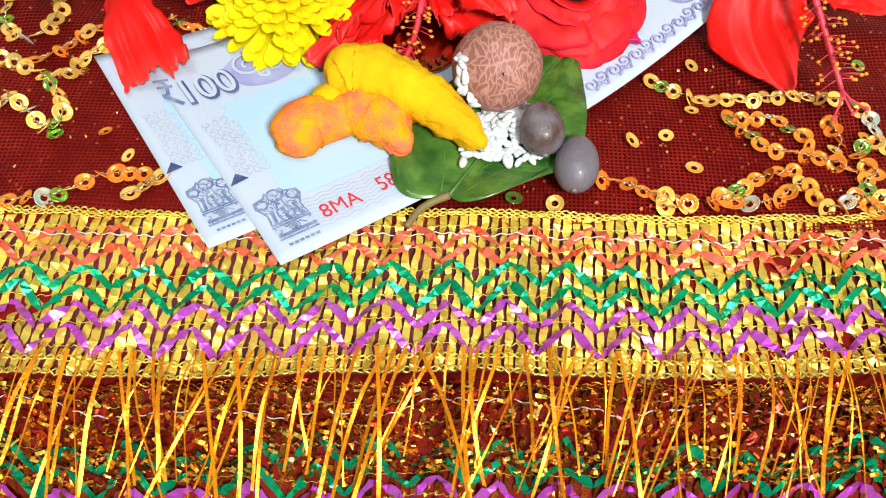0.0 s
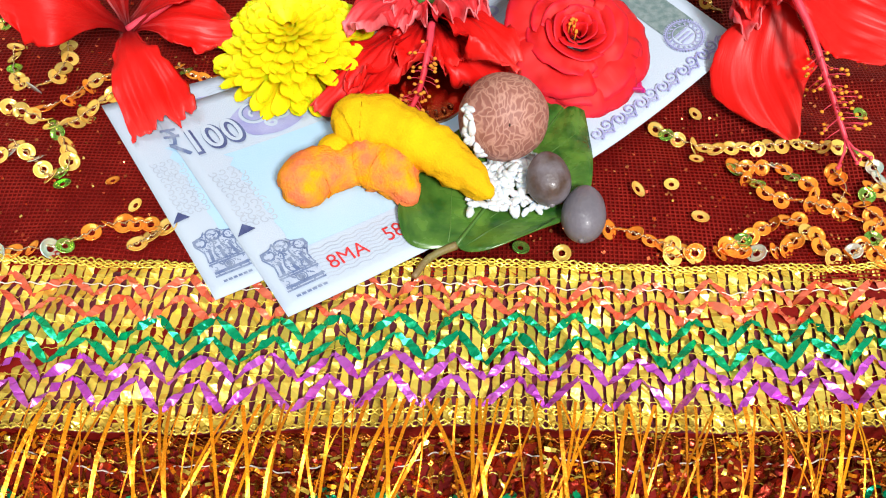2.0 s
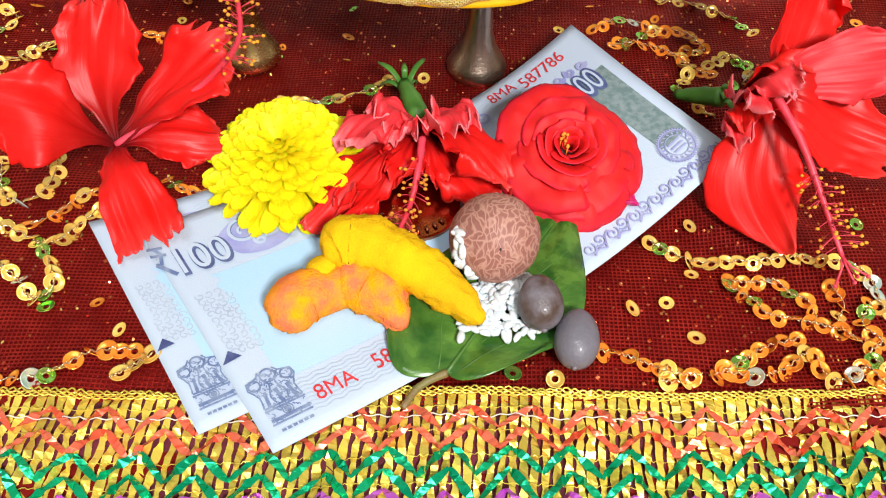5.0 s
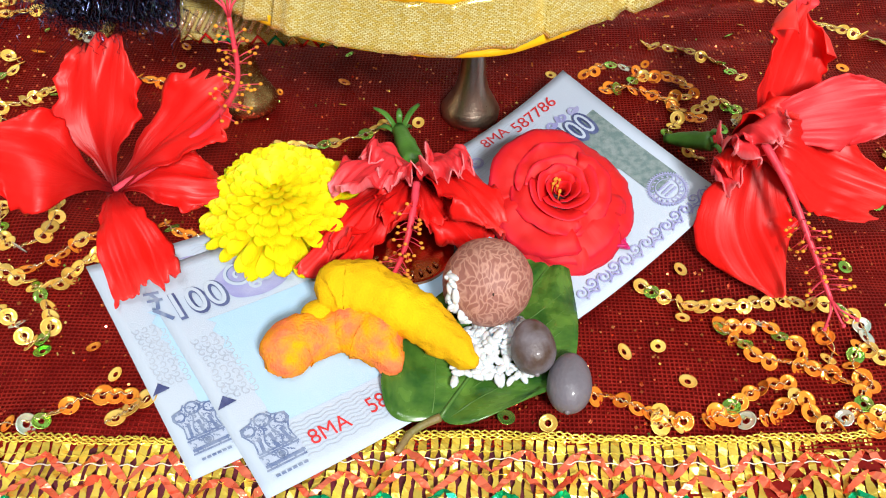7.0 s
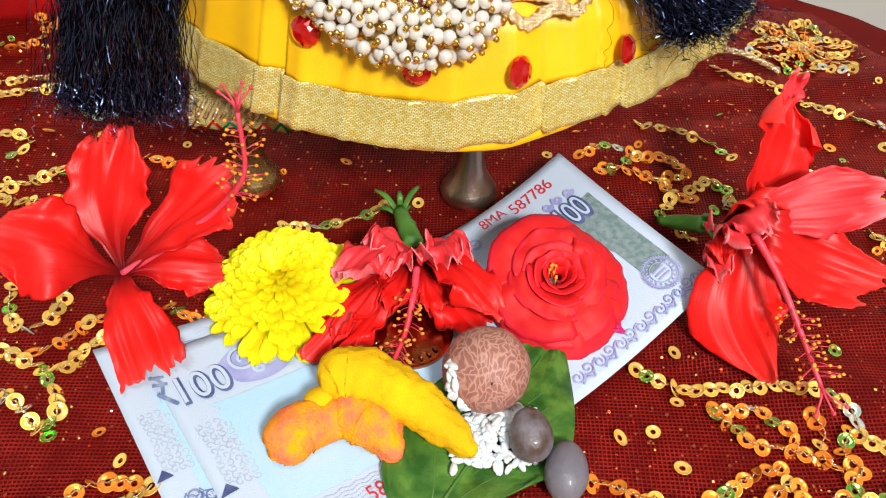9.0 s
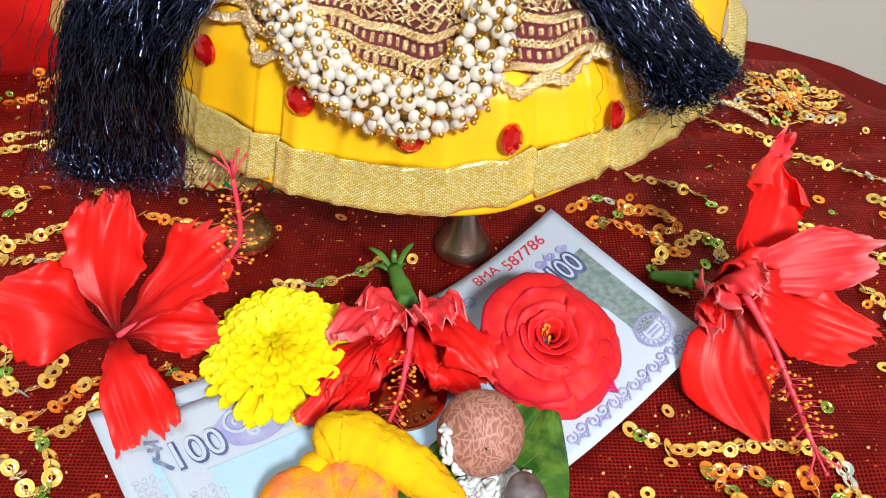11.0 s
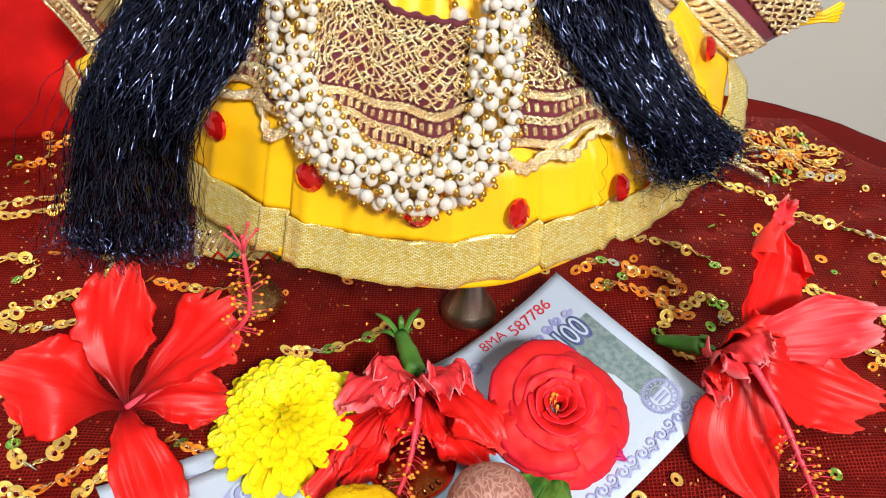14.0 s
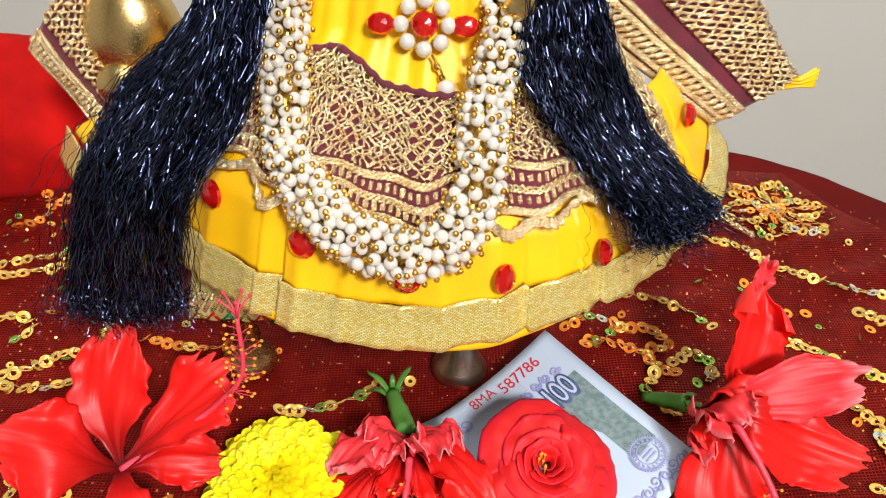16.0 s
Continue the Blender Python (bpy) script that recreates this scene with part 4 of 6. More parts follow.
        for k in range(44):
            a = 2 * math.pi * k / 44
            pr.stroke(bm, [(0.1387 + 0.0060 * math.cos(a), 0.0142 + 0.0060 * math.sin(a)), (0.1387 + 0.0066 * math.cos(a), 0.0142 + 0.0066 * math.sin(a))], 0.0004, step * 2)
        for k in range(18):
            a = 2 * math.pi * k / 18
            pr.stroke(bm, [(0.1387 + 0.0043 * math.cos(a), 0.0142 + 0.0043 * math.sin(a)), (0.1387 + 0.0050 * math.cos(a + 0.1), 0.0142 + 0.0050 * math.sin(a + 0.1))], 0.0005, step * 2)
        for dy in (-0.0015, 0.0, 0.0015):
            pr.stroke(bm, [(0.1362, 0.0142 + dy), (0.1412, 0.0142 + dy)], 0.0006, step * 2)
        part("print_seal", bm, M_LILAC, paper)
        bm = bmesh.new()
        for k in range(13):
            x = 0.094 + 0.0043 * k
            pr.spiral(bm, x, 0.0052 + 0.0008 * (k % 2), 0.0021, 1.3, 0.6 + math.pi * (k % 2), 0.0005, step * 2, 1 if k % 2 else -1)
            pr.stroke(bm, [(x + 0.0002 * i, 0.0026 + 0.0012 * math.sin(i / 21 * math.pi) + 0.0002 * i * (k % 2)) for i in range(22)], 0.0005, step * 2)
        part("print_wave_border", bm, M_LILAC, paper)
        bm = bmesh.new()
        for x, y, r, fl in ((0.0935, 0.0645, 0.0042, 1), (0.099, 0.0672, 0.0036, -1), (0.104, 0.064, 0.003, 1), (0.0885, 0.061, 0.003, -1), (0.127, 0.0585, 0.002, 1), (0.1315, 0.0592, 0.0018, -1), (0.136, 0.0592, 0.0018, 1), (0.1405, 0.0588, 0.0018, -1)):
            pr.spiral(bm, x, y, r, 1.4, 1 + fl, lambda f: 0.0013 * (1 - 0.6 * f), step * 2, fl)
        part("print_ornament", bm, M_LILAC, paper)
        bm = bmesh.new()
        for x, y in ((0.106, 0.0105), (0.1095, 0.0112), (0.1155, 0.0125), (0.119, 0.0132)):
            pr.stroke(bm, [(x, y), (x + 0.0028, y + 0.0004)], 0.0006, step * 2)
        part("print_small_line", bm, M_INK_BLUE, paper)
    return ob


# ---- flowers ----
def petal_rows(base, tip, half, cup=0.004, arch=0.004, ruffle=0.0015, seed=0, up=(0, 0, 1), ns=16, nw=14, neck=0.22, jag=0.05):
    """Grid of a petal from base to tip: narrow at its neck, broad above, with a frilled end."""
    base, tip = Vector(base), Vector(tip)
    along = tip - base
    side = along.cross(Vector(up)).normalized()
    over = side.cross(along).normalized()
    rows = []
    for i in range(ns + 1):
        f = i / ns
        row = []
        for k in range(nw + 1):
            w = 2 * k / nw - 1
            width = half * (neck + (1 - neck) * math.sin(min(1.0, f * 1.25) * math.pi / 2) ** 1.2) * (1 - 0.55 * max(0.0, f - 0.72) / 0.28 * abs(w) ** 2)
            width *= 1 + 0.14 * abs(w) ** 3 * (noise.noise((f * 6, seed * 2.3, 3 if w > 0 else 8)) + 0.8 * noise.noise((f * 15, seed * 1.3, 3 if w > 0 else 8)))
            far = f * (1 - 0.13 * w * w * f - jag * f ** 4 * (noise.noise((w * 5, seed * 3.1, 0)) + 1.0 * noise.noise((w * 10, seed * 7.7, 4)) + 0.3))
            p = base + along * far + side * w * width
            p += over * (arch * math.sin(math.pi * f) + cup * w * w * f)
            p += over * ruffle * f * f * (noise.noise((w * 3.2 + seed, f * 3, seed)) * 1.6 + 0.8 * abs(w) * math.sin(7 * f + 5 * w + seed))
            p += over * 0.0007 * f * (1 - abs(w) * 0.4) * math.sin(w * 8.5 + seed + 1.5 * math.sin(3 * f)) * min(1, half / 0.006)
            p += side * ruffle * 0.6 * f * noise.noise((w * 3, f * 4, seed + 9))
            row.append(p)
        rows.append(row)
    return rows


def petal(parent, material, base, tip, half, name="petal", thick=0.00035, **how):
    return solid(part(name, sheet(petal_rows(base, tip, half, **how)), material, parent), thick)


def stamens(ob, path, count, seed, start=0.35, reach=0.004):
    """A staminal column along path with its filaments, anthers and five stigmas."""
    rnd = random.Random(seed)
    pts = spline(path, 10)
    n = len(pts)
    bm = bmesh.new()
    tube(bm, pts, [0.0011 - 0.0005 * i / (n - 1) for i in range(n)], 8, 0.15, 500)
    column = part("staminal_column", bm, M_PINK, ob)
    fil, ant = bmesh.new(), bmesh.new()
    for i in range(count):
        f = start + (0.97 - start) * i / count
        p = pts[int(f * (n - 1))]
        ahead = (pts[min(n - 1, int(f * (n - 1)) + 1)] - pts[max(0, int(f * (n - 1)) - 1)]).normalized()
        way = (Vector((rnd.gauss(0, 1), rnd.gauss(0, 1), rnd.gauss(0.15, 0.9))).cross(ahead)).normalized() + ahead * 0.35
        end = p + way * reach * rnd.uniform(0.55, 1.15)
        end.z = max(end.z, 0.0012)
        tube(fil, [p, p.lerp(end, 0.5) + Vector((0, 0, 0.0003)), end], 0.00014, 4)
        ball(ant, end, (0.00062, 0.0005, 0.00045), 6, 4)
    part("filament_tuft", fil, M_PINK, column)
    part("pollen_tuft", ant, M_ANTHER, column, "orange pollen anthers")
    tip, back = pts[-1], (pts[-1] - pts[-3]).normalized()
    for k in range(5):
        a = 2 * math.pi * k / 5 + seed
        side = back.orthogonal().normalized()
        way = Matrix.Rotation(a, 3, back) @ side
        bm = bmesh.new()
        end = tip + back * 0.0065 + way * 0.0042
        end.z = max(end.z, 0.0012)
        tube(bm, [tip, tip + back * 0.003 + way * 0.0012, end], [0.0004, 0.0003, 0.00028], 5)
        ball(bm, end, 0.0006, 7, 5)
        part("stigma", bm, M_PINK, column)


def calyx(ob, base, tip, r, points, length, seed, ends=(0.5, 1.1)):
    """A green calyx: a fluted cone, its two ends given in shares of r, with pointed sepals."""
    rnd = random.Random(seed)
    base, tip = Vector(base), Vector(tip)
    bm = bmesh.new()
    path = [base.lerp(tip, i / 8) for i in range(9)]
    tube(bm, path, [r * (ends[0] + (ends[1] - ends[0]) * i / 8 + 0.15 * math.sin(math.pi * i / 8)) for i in range(9)], 12, 0.16, 500)
    cup = part("calyx", bm, M_GREEN, ob, "fresh green calyx")
    ahead = (tip - base).normalized()
    side = ahead.cross(Vector((0, 0, 1))).normalized()
    over = side.cross(ahead)
    for k in range(points):
        a = 2 * math.pi * k / points + 0.4
        way = side * math.cos(a) + over * math.sin(a)
        end = tip + ahead * length * rnd.uniform(0.2, 0.8) + way * length * rnd.uniform(0.6, 1.0)
        end.z = max(end.z, 0.0006)
        root = tip + way * r * 0.6
        root.z = max(root.z, 0.001)
        petal(cup, M_GREEN, root, end, 0.0009, "sepal", neck=0.9, ns=6, nw=4, jag=0, ruffle=0.0002, cup=0, arch=0.0015)


def blade(ob, material, spine, across, half, seed, peak=0.6, neck=0.16, end=0.8, frill=0.0019, jag=0.06, cup=0.0, ribs=0.00035, rounding=0.22, name="petal", thick=0.0003, ns=36, nw=30):
    """A broad petal along a bent spine: across gives its breadth, frill its wavy rim, jag its torn end, ribs the fine fan of folds."""
    pts = spline(spine, 16)
    across, last = Vector(across).normalized(), len(pts) - 1

    def on_spine(g):
        x = min(max(g, 0.0), 1.0) * last
        i = min(int(x), last - 1)
        return pts[i].lerp(pts[i + 1], x - i), (pts[i + 1] - pts[i]).normalized()

    rows = []
    for i in range(ns + 1):
        f = i / ns
        if f < peak:
            g = (f / peak) ** 1.25
            width = half * (neck + (1 - neck) * g * g * (3 - 2 * g))
        else:
            width = half * (1 - (1 - end) * ((f - peak) / (1 - peak)) ** 2)
        row = []
        for k in range(nw + 1):
            w = 2 * k / nw - 1
            sg = 1 if w > 0 else -1
            torn = 1.3 * noise.noise((w * 2.6, seed * 3.1, 0)) + 0.9 * noise.noise((w * 7, seed * 7.7, 4)) + 0.4 * noise.noise((w * 17, seed * 5.1, 2))
            p, ahead = on_spine(f * (1 - rounding * abs(w) ** 2.4 * f ** 2.5) - jag * f ** 5 * (0.45 + torn))
            side = (across - ahead * across.dot(ahead)).normalized()
            over = side.cross(ahead)
            if over.z < 0:
                over = -over
            rim = abs(w) ** 3
            breadth = width * (1 + rim * (0.16 * noise.noise((f * 5, seed * 2.3, 3 * sg)) + 0.12 * noise.noise((f * 13, seed * 1.3, 3 * sg)) + 0.05 * noise.noise((f * 31, seed, 5 * sg))))
            p = p + side * w * breadth
            rise = cup * w * w * f
            rise += frill * f * abs(w) ** 2 * (math.sin(15 * f + seed + sg) + 1.3 * noise.noise((f * 9, seed, sg * 2.0)))
            rise += frill * 0.9 * f ** 4 * (math.sin(6 * w + seed * 1.7) + noise.noise((w * 6, seed, 7)))
            fan = noise.noise((w * 4.5 + 0.5 * f, f * 1.2, seed)) + 0.5 * noise.noise((w * 11 + f, f * 1.6, seed + 3)) + 0.10 * noise.noise((w * 24, f * 2.0, seed + 6))
            rise += 1.5 * ribs * (0.3 + 0.7 * f) * fan + 0.0030 * f * noise.noise((w * 1.7, f * 2.4, seed + 1))
            q = p + over * rise
            q.z = max(q.z, 0.0024)
            row.append(q)
        rows.append(row)
    return solid(part(name, sheet(rows), material, ob), thick)


def hibiscus_open():
    c = Vector((-0.0745, 0.1955, 0.0105))
    ob = thing("hibiscus_flower", (c.x, c.y, 0.0), "open red hibiscus with five petals lying on cloth and note", "flower", "hibiscus flowers")
    blade(ob, M_HIB, [c, (-0.0625, 0.2000, 0.0125), (-0.0455, 0.2020, 0.0085)], (-0.005, -0.020, -0.005), 0.0102, 4, neck=0.2)
    blade(ob, M_HIB, [c, (-0.0860, 0.1905, 0.0240), (-0.1045, 0.1915, 0.0290)], (-0.0077, 0.0210, 0.0140), 0.0138, 1, peak=0.6, neck=0.10, end=0.72, jag=0.03, cup=-0.003, ribs=0.0003)
    blade(ob, M_HIB, [c, (-0.0775, 0.2050, 0.0260), (-0.0747, 0.2205, 0.0435)], (0.0200, 0.0013, 0.0040), 0.0114, 2, peak=0.62, neck=0.10, end=0.8, cup=0.002, rounding=0.14)
    blade(ob, M_HIB, [c, (-0.0615, 0.2050, 0.0200), (-0.0435, 0.2160, 0.0315)], (0.0213, -0.0170, 0.0020), 0.0140, 3, peak=0.85, end=0.95, jag=0.12, cup=0.003, ribs=0.0006, rounding=0.08)
    blade(ob, M_HIB, [c, (-0.0700, 0.1850, 0.0115), (-0.0580, 0.1645, 0.0042)], (0.0160, 0.0113, 0.0010), 0.0092, 5, neck=0.24, peak=0.8, end=1.0, jag=0.06, cup=-0.002, ribs=0.00018, rounding=0.05)
    stamens(ob, [c, (-0.0620, 0.2005, 0.0170), (-0.0470, 0.2050, 0.0285), (-0.0390, 0.2070, 0.0400), (-0.0395, 0.2115, 0.0560)], 50, 3, 0.56, 0.0052)


def hibiscus_side():
    b = Vector((0.0970, 0.2190, 0.0150))
    ob = thing("hibiscus_flower", (b.x, b.y, 0.0), "red hibiscus lying on its side, petals spread, one on the note", "flower", "hibiscus flowers")
    blade(ob, M_HIB, [b, (0.0985, 0.2060, 0.0220), (0.0975, 0.1925, 0.0100), (0.1045, 0.1728, 0.0042)], (0.026, -0.006, 0.006), 0.0134, 11, peak=0.76, neck=0.12, end=0.35, jag=0.02, rounding=0.2, ribs=0.00012, cup=-0.002)
    blade(ob, M_HIB, [b, (0.1030, 0.2200, 0.0270), (0.1075, 0.2310, 0.0410), (0.1120, 0.2430, 0.0500)], (0.027, 0.020, 0.0), 0.0128, 12, peak=0.68, neck=0.3, end=0.45, cup=0.005, frill=0.0022, jag=0.08)
    blade(ob, M_HIB_PALE, [(0.1095, 0.2370, 0.0470), (0.1130, 0.2440, 0.0510), (0.1152, 0.2505, 0.0525)], (0.027, 0.020, 0.0), 0.0034, 13, peak=0.4, neck=0.6, end=0.4, frill=0.0025, jag=0.1, ns=20, nw=14)
    blade(ob, M_HIB_PALE, [b, (0.1040, 0.2100, 0.0320), (0.1220, 0.2120, 0.0360), (0.1400, 0.2165, 0.0360)], (-0.2, 0.6, 0.75), 0.0096, 14, neck=0.3, peak=0.66, end=0.72, frill=0.0028, ribs=0.0007, jag=0.08)
    blade(ob, M_HIB, [b, (0.1030, 0.2040, 0.0300), (0.1200, 0.2030, 0.0210), (0.1395, 0.2000, 0.0150)], (0.0, 0.75, 0.65), 0.0120, 15, neck=0.25, peak=0.66, end=0.8, frill=0.0024, ribs=0.0008, jag=0.08, rounding=0.16)
    for s, (way, half) in enumerate((([(0.0925, 0.2085, 0.0240), (0.0920, 0.2000, 0.0225)], 0.0050), ([(0.0925, 0.2070, 0.0190), (0.0935, 0.1985, 0.0180)], 0.0044), ([(0.0955, 0.2055, 0.0310), (0.0945, 0.1960, 0.0290)], 0.0056),
                                     ([(0.0960, 0.2070, 0.0350), (0.1010, 0.1990, 0.0350)], 0.0062), ([(0.0970, 0.2130, 0.0330), (0.1070, 0.2110, 0.0370)], 0.0060), ([(0.0930, 0.2120, 0.0250), (0.0905, 0.2060, 0.0280)], 0.0046))):
        blade(ob, M_HIB if s in (0, 4) else M_HIB_PALE, [b] + way, (0.8, 0.3, 0.5 - 0.3 * (s % 3)), half, 40 + s, neck=0.4, frill=0.0026, ribs=0.0009, jag=0.08, rounding=0.3, ns=18, nw=18)
    stamens(ob, [(0.0970, 0.2010, 0.0330), (0.1030, 0.1905, 0.0270), (0.1090, 0.1790, 0.0180), (0.1140, 0.1690, 0.0100)], 48, 8, 0.48, 0.0056)
    calyx(ob, (0.083, 0.2350, 0.0045), (0.0945, 0.2270, 0.0110), 0.0027, 5, 0.005, 4)


def hibiscus_wilted():
    c = Vector((0.0065, 0.209, 0.010))
    ob = thing("hibiscus_flower", (c.x, c.y, 0.0), "wilted crumpled red hibiscus face down over a coin", "flower", "hibiscus flowers")
    for s, (mid, tip, half, m) in enumerate((((-0.0090, 0.1900, 0.0115), (-0.0212, 0.1720, 0.0045), 0.0068, M_HIB), ((-0.0060, 0.1870, 0.0085), (-0.0125, 0.1750, 0.0060), 0.0062, M_HIB), ((0.0180, 0.1930, 0.0100), (0.0275, 0.1805, 0.0080), 0.0080, M_HIB),
                                              ((0.0030, 0.1960, 0.0110), (-0.0010, 0.1880, 0.0095), 0.0062, M_HIB), ((0.0120, 0.1960, 0.0110), (0.0150, 0.1880, 0.0095), 0.0062, M_HIB), ((-0.0050, 0.2005, 0.0190), (-0.0148, 0.1915, 0.0165), 0.0080, M_HIB_PALE),
                                              ((0.0200, 0.1965, 0.0180), (0.0318, 0.1820, 0.0135), 0.0082, M_HIB), ((0.0010, 0.2040, 0.0185), (-0.0030, 0.1950, 0.0185), 0.0066, M_HIB_PALE), ((0.0130, 0.2040, 0.0190), (0.0170, 0.1955, 0.0185), 0.0070, M_HIB_PALE),
                                              ((0.0155, 0.2065, 0.0165), (0.0225, 0.2000, 0.0165), 0.0056, M_HIB_PALE), ((-0.0015, 0.2075, 0.0160), (-0.0085, 0.2035, 0.0165), 0.0054, M_HIB_PALE), ((0.0070, 0.2045, 0.0175), (0.0070, 0.1985, 0.0195), 0.0052, M_HIB_PALE))):
        along = Vector(tip) - c
        blade(ob, m, [c, mid, tip], along.cross(Vector((0.25 * math.sin(s * 2.1), 0.3 * math.cos(s), 1))), half, 60 + s, neck=0.35, end=0.8, frill=0.0034, ribs=0.0011, jag=0.08, rounding=0.3, ns=28, nw=28)
    stamens(ob, [(0.0075, 0.199, 0.015), (0.007, 0.190, 0.0135), (0.0055, 0.181, 0.009), (0.003, 0.173, 0.0068)], 42, 6, 0.3, 0.0048)
    calyx(ob, (0.0060, 0.2135, 0.009), (0.0005, 0.2320, 0.0060), 0.0028, 6, 0.009, 2, (1.15, 0.7))


def chrysanthemum():
    c = Vector((-0.0292, 0.1950, 0.003))
    ob = thing("chrysanthemum_flower", (c.x, c.y, 0), "full yellow chrysanthemum head resting on the notes", "flower")
    bm = bmesh.new()
    ball(bm, c + Vector((0, 0, 0.002)), (0.012, 0.012, 0.0095), 20, 12)
    part("flower_base", bm, M_CHRYS, ob)
    shapes = []
    for s in range(4):
        rows = []
        for i in range(13):
            f = 1 - (1 - i / 12) ** 1.7
            width = 0.26 * (0.6 + 0.4 * f) * (1 if f < 0.72 else math.sqrt(max(0.03, 1 - ((f - 0.72) / 0.28) ** 2.2)))
            row = []
            for k in range(7):
                w = k / 3 - 1
                row.append(Vector((w * width + 0.03 * f * math.sin(s * 2.1 + 3 * f), f, 0.06 * math.sin(math.pi * f) + 0.09 * w * w * (1 - 0.5 * f) + 0.05 * f * f * math.sin(s * 1.7))))
            rows.append(row)
        shapes.append(mesh_of("ray_petal", sheet(rows), M_CHRYS))
    rnd = random.Random(4)
    tiltm = Matrix.Translation(c) @ Euler((0.16, -0.05, 0)).to_matrix().to_4x4() @ Matrix.Scale(1.06, 4)
    for ring, (r, z, n, length, pitch) in enumerate(((0.0085, 0.0010, 34, 0.0128, -4), (0.0082, 0.0035, 36, 0.0118, 1), (0.0077, 0.0058, 36, 0.0104, 5), (0.0069, 0.0079, 34, 0.0090, 9), (0.0060, 0.0096, 31, 0.0077, 13),
                                                     (0.0050, 0.0110, 27, 0.0066, 17), (0.0040, 0.0121, 23, 0.0056, 22), (0.0030, 0.0129, 18, 0.0047, 28), (0.0019, 0.0134, 12, 0.0039, 36), (0.0009, 0.0137, 8, 0.0032, 46))):
        for k in range(n):
            a = 2 * math.pi * (k + 0.31 * ring) / n + rnd.uniform(-0.16, 0.16)
            size = length * rnd.uniform(0.9, 1.08)
            m = tiltm @ Matrix.Rotation(a, 4, "Z") @ Matrix.Translation((0, r, z)) @ Matrix.Rotation(radians(pitch + rnd.uniform(-6, 7)), 4, "X") @ Matrix.Rotation(rnd.uniform(-0.2, 0.2), 4, "Y") @ Matrix.Diagonal((min(size * 1.22, 0.0090 * rnd.uniform(0.85, 1.15)), size * 1.08, size * 0.6, 1))
            piece("ray_petal", shapes[rnd.randrange(4)], m, ob)


def rose():
    c = Vector((0.0468, 0.2015, 0.0062))
    ob = thing("rose_flower", (c.x, c.y, 0), "open red rose with magenta edges resting on the note", "flower")
    tiltm = Matrix.Translation(c) @ Euler((0.30, 0.02, 0)).to_matrix().to_4x4() @ Matrix.Scale(0.96, 4)
    rnd = random.Random(9)
    k = 0
    # outer petals: overlapping shells that arch over and turn down at their rims; petals, reach, crest, rim height, span
    for ring, (n, r1, crest, rim, span) in enumerate(((5, 0.0226, 0.0072, 0.0024, 1.85), (4, 0.0206, 0.0088, 0.0058, 2.3), (3, 0.0150, 0.0106, 0.0096, 2.9))):
        for j in range(n):
            a0 = 2 * math.pi * (j + 0.41 * ring) / n + rnd.uniform(-0.2, 0.2)
            big, lean = rnd.uniform(0.92, 1.07), rnd.uniform(0.0008, 0.0017)
            rows, ns, nw = [], 18, 26
            for i in range(ns + 1):
                f = i / ns
                row = []
                for q in range(nw + 1):
                    w = 2 * q / nw - 1
                    a = a0 + w * span / 2 * (0.8 + 0.2 * f)
                    reach = r1 * big * (1 - 0.13 * abs(w) ** 3 + 0.05 * noise.noise((w * 1.8, k * 1.7, 2)) + 0.03 * noise.noise((w * 6, k * 1.7, 6)) + 0.014 * noise.noise((w * 17, k, 6)))
                    rr = 0.003 + (reach - 0.003) * f
                    z = 0.002 + (crest - 0.002) * min(1, f / 0.55) ** 0.7 if f < 0.55 else crest + (rim - crest) * ((f - 0.55) / 0.45) ** 2.2
                    z += lean * w * f + 0.0024 * f * noise.noise((w * 1.6, f * 1.6, k * 2.3 + 5)) + 0.0014 * f ** 2 * noise.noise((w * 4, f * 3, k)) + 0.0006 * f ** 3 * noise.noise((w * 9, f * 4, k))
                    row.append(tiltm @ Vector((rr * math.cos(a), rr * math.sin(a) * 1.05, z)))
                rows.append(row)
            k += 1
            solid(part("petal", sheet(rows), M_ROSE, ob), 0.00012)
    # the heart: upright petals wound into a cup
    for ring, (n, r1, top, span) in enumerate(((3, 0.0092, 0.0124, 2.6), (3, 0.0066, 0.0128, 2.5), (3, 0.0044, 0.0124, 2.5), (2, 0.0022, 0.0116, 3.4))):
        for j in range(n):
            a0 = 2 * math.pi * (j + 0.37 * ring) / n + rnd.uniform(-0.3, 0.3)
            rows, ns, nw = [], 12, 18
            for i in range(ns + 1):
                f = i / ns
                row = []
                for q in range(nw + 1):
                    w = 2 * q / nw - 1
                    a = a0 + w * span / 2
                    rr = r1 * (0.55 + 0.40 * f + 0.30 * max(0, f - 0.75) * 2 + 0.08 * w + 0.10 * noise.noise((w * 2, k * 1.3, 1)))
                    z = 0.0085 + (top - 0.0085 - 0.0012 * w * w + 0.0012 * noise.noise((w * 2.2, k * 1.9, 4))) * f
                    row.append(tiltm @ Vector((rr * math.cos(a), rr * math.sin(a), z)))
                rows.append(row)
            k += 1
            solid(part("petal", sheet(rows), M_ROSE, ob), 0.00016)
    blade(ob, M_ROSE_TIP, [(0.0560, 0.1950, 0.0060), (0.0610, 0.1915, 0.0060), (0.0662, 0.1880, 0.0040)], (0.6, 0.8, 0.1), 0.0050, 77, peak=0.4, neck=0.8, end=0.15, frill=0.0006, jag=0.02, ns=16, nw=14)
    bm = bmesh.new()
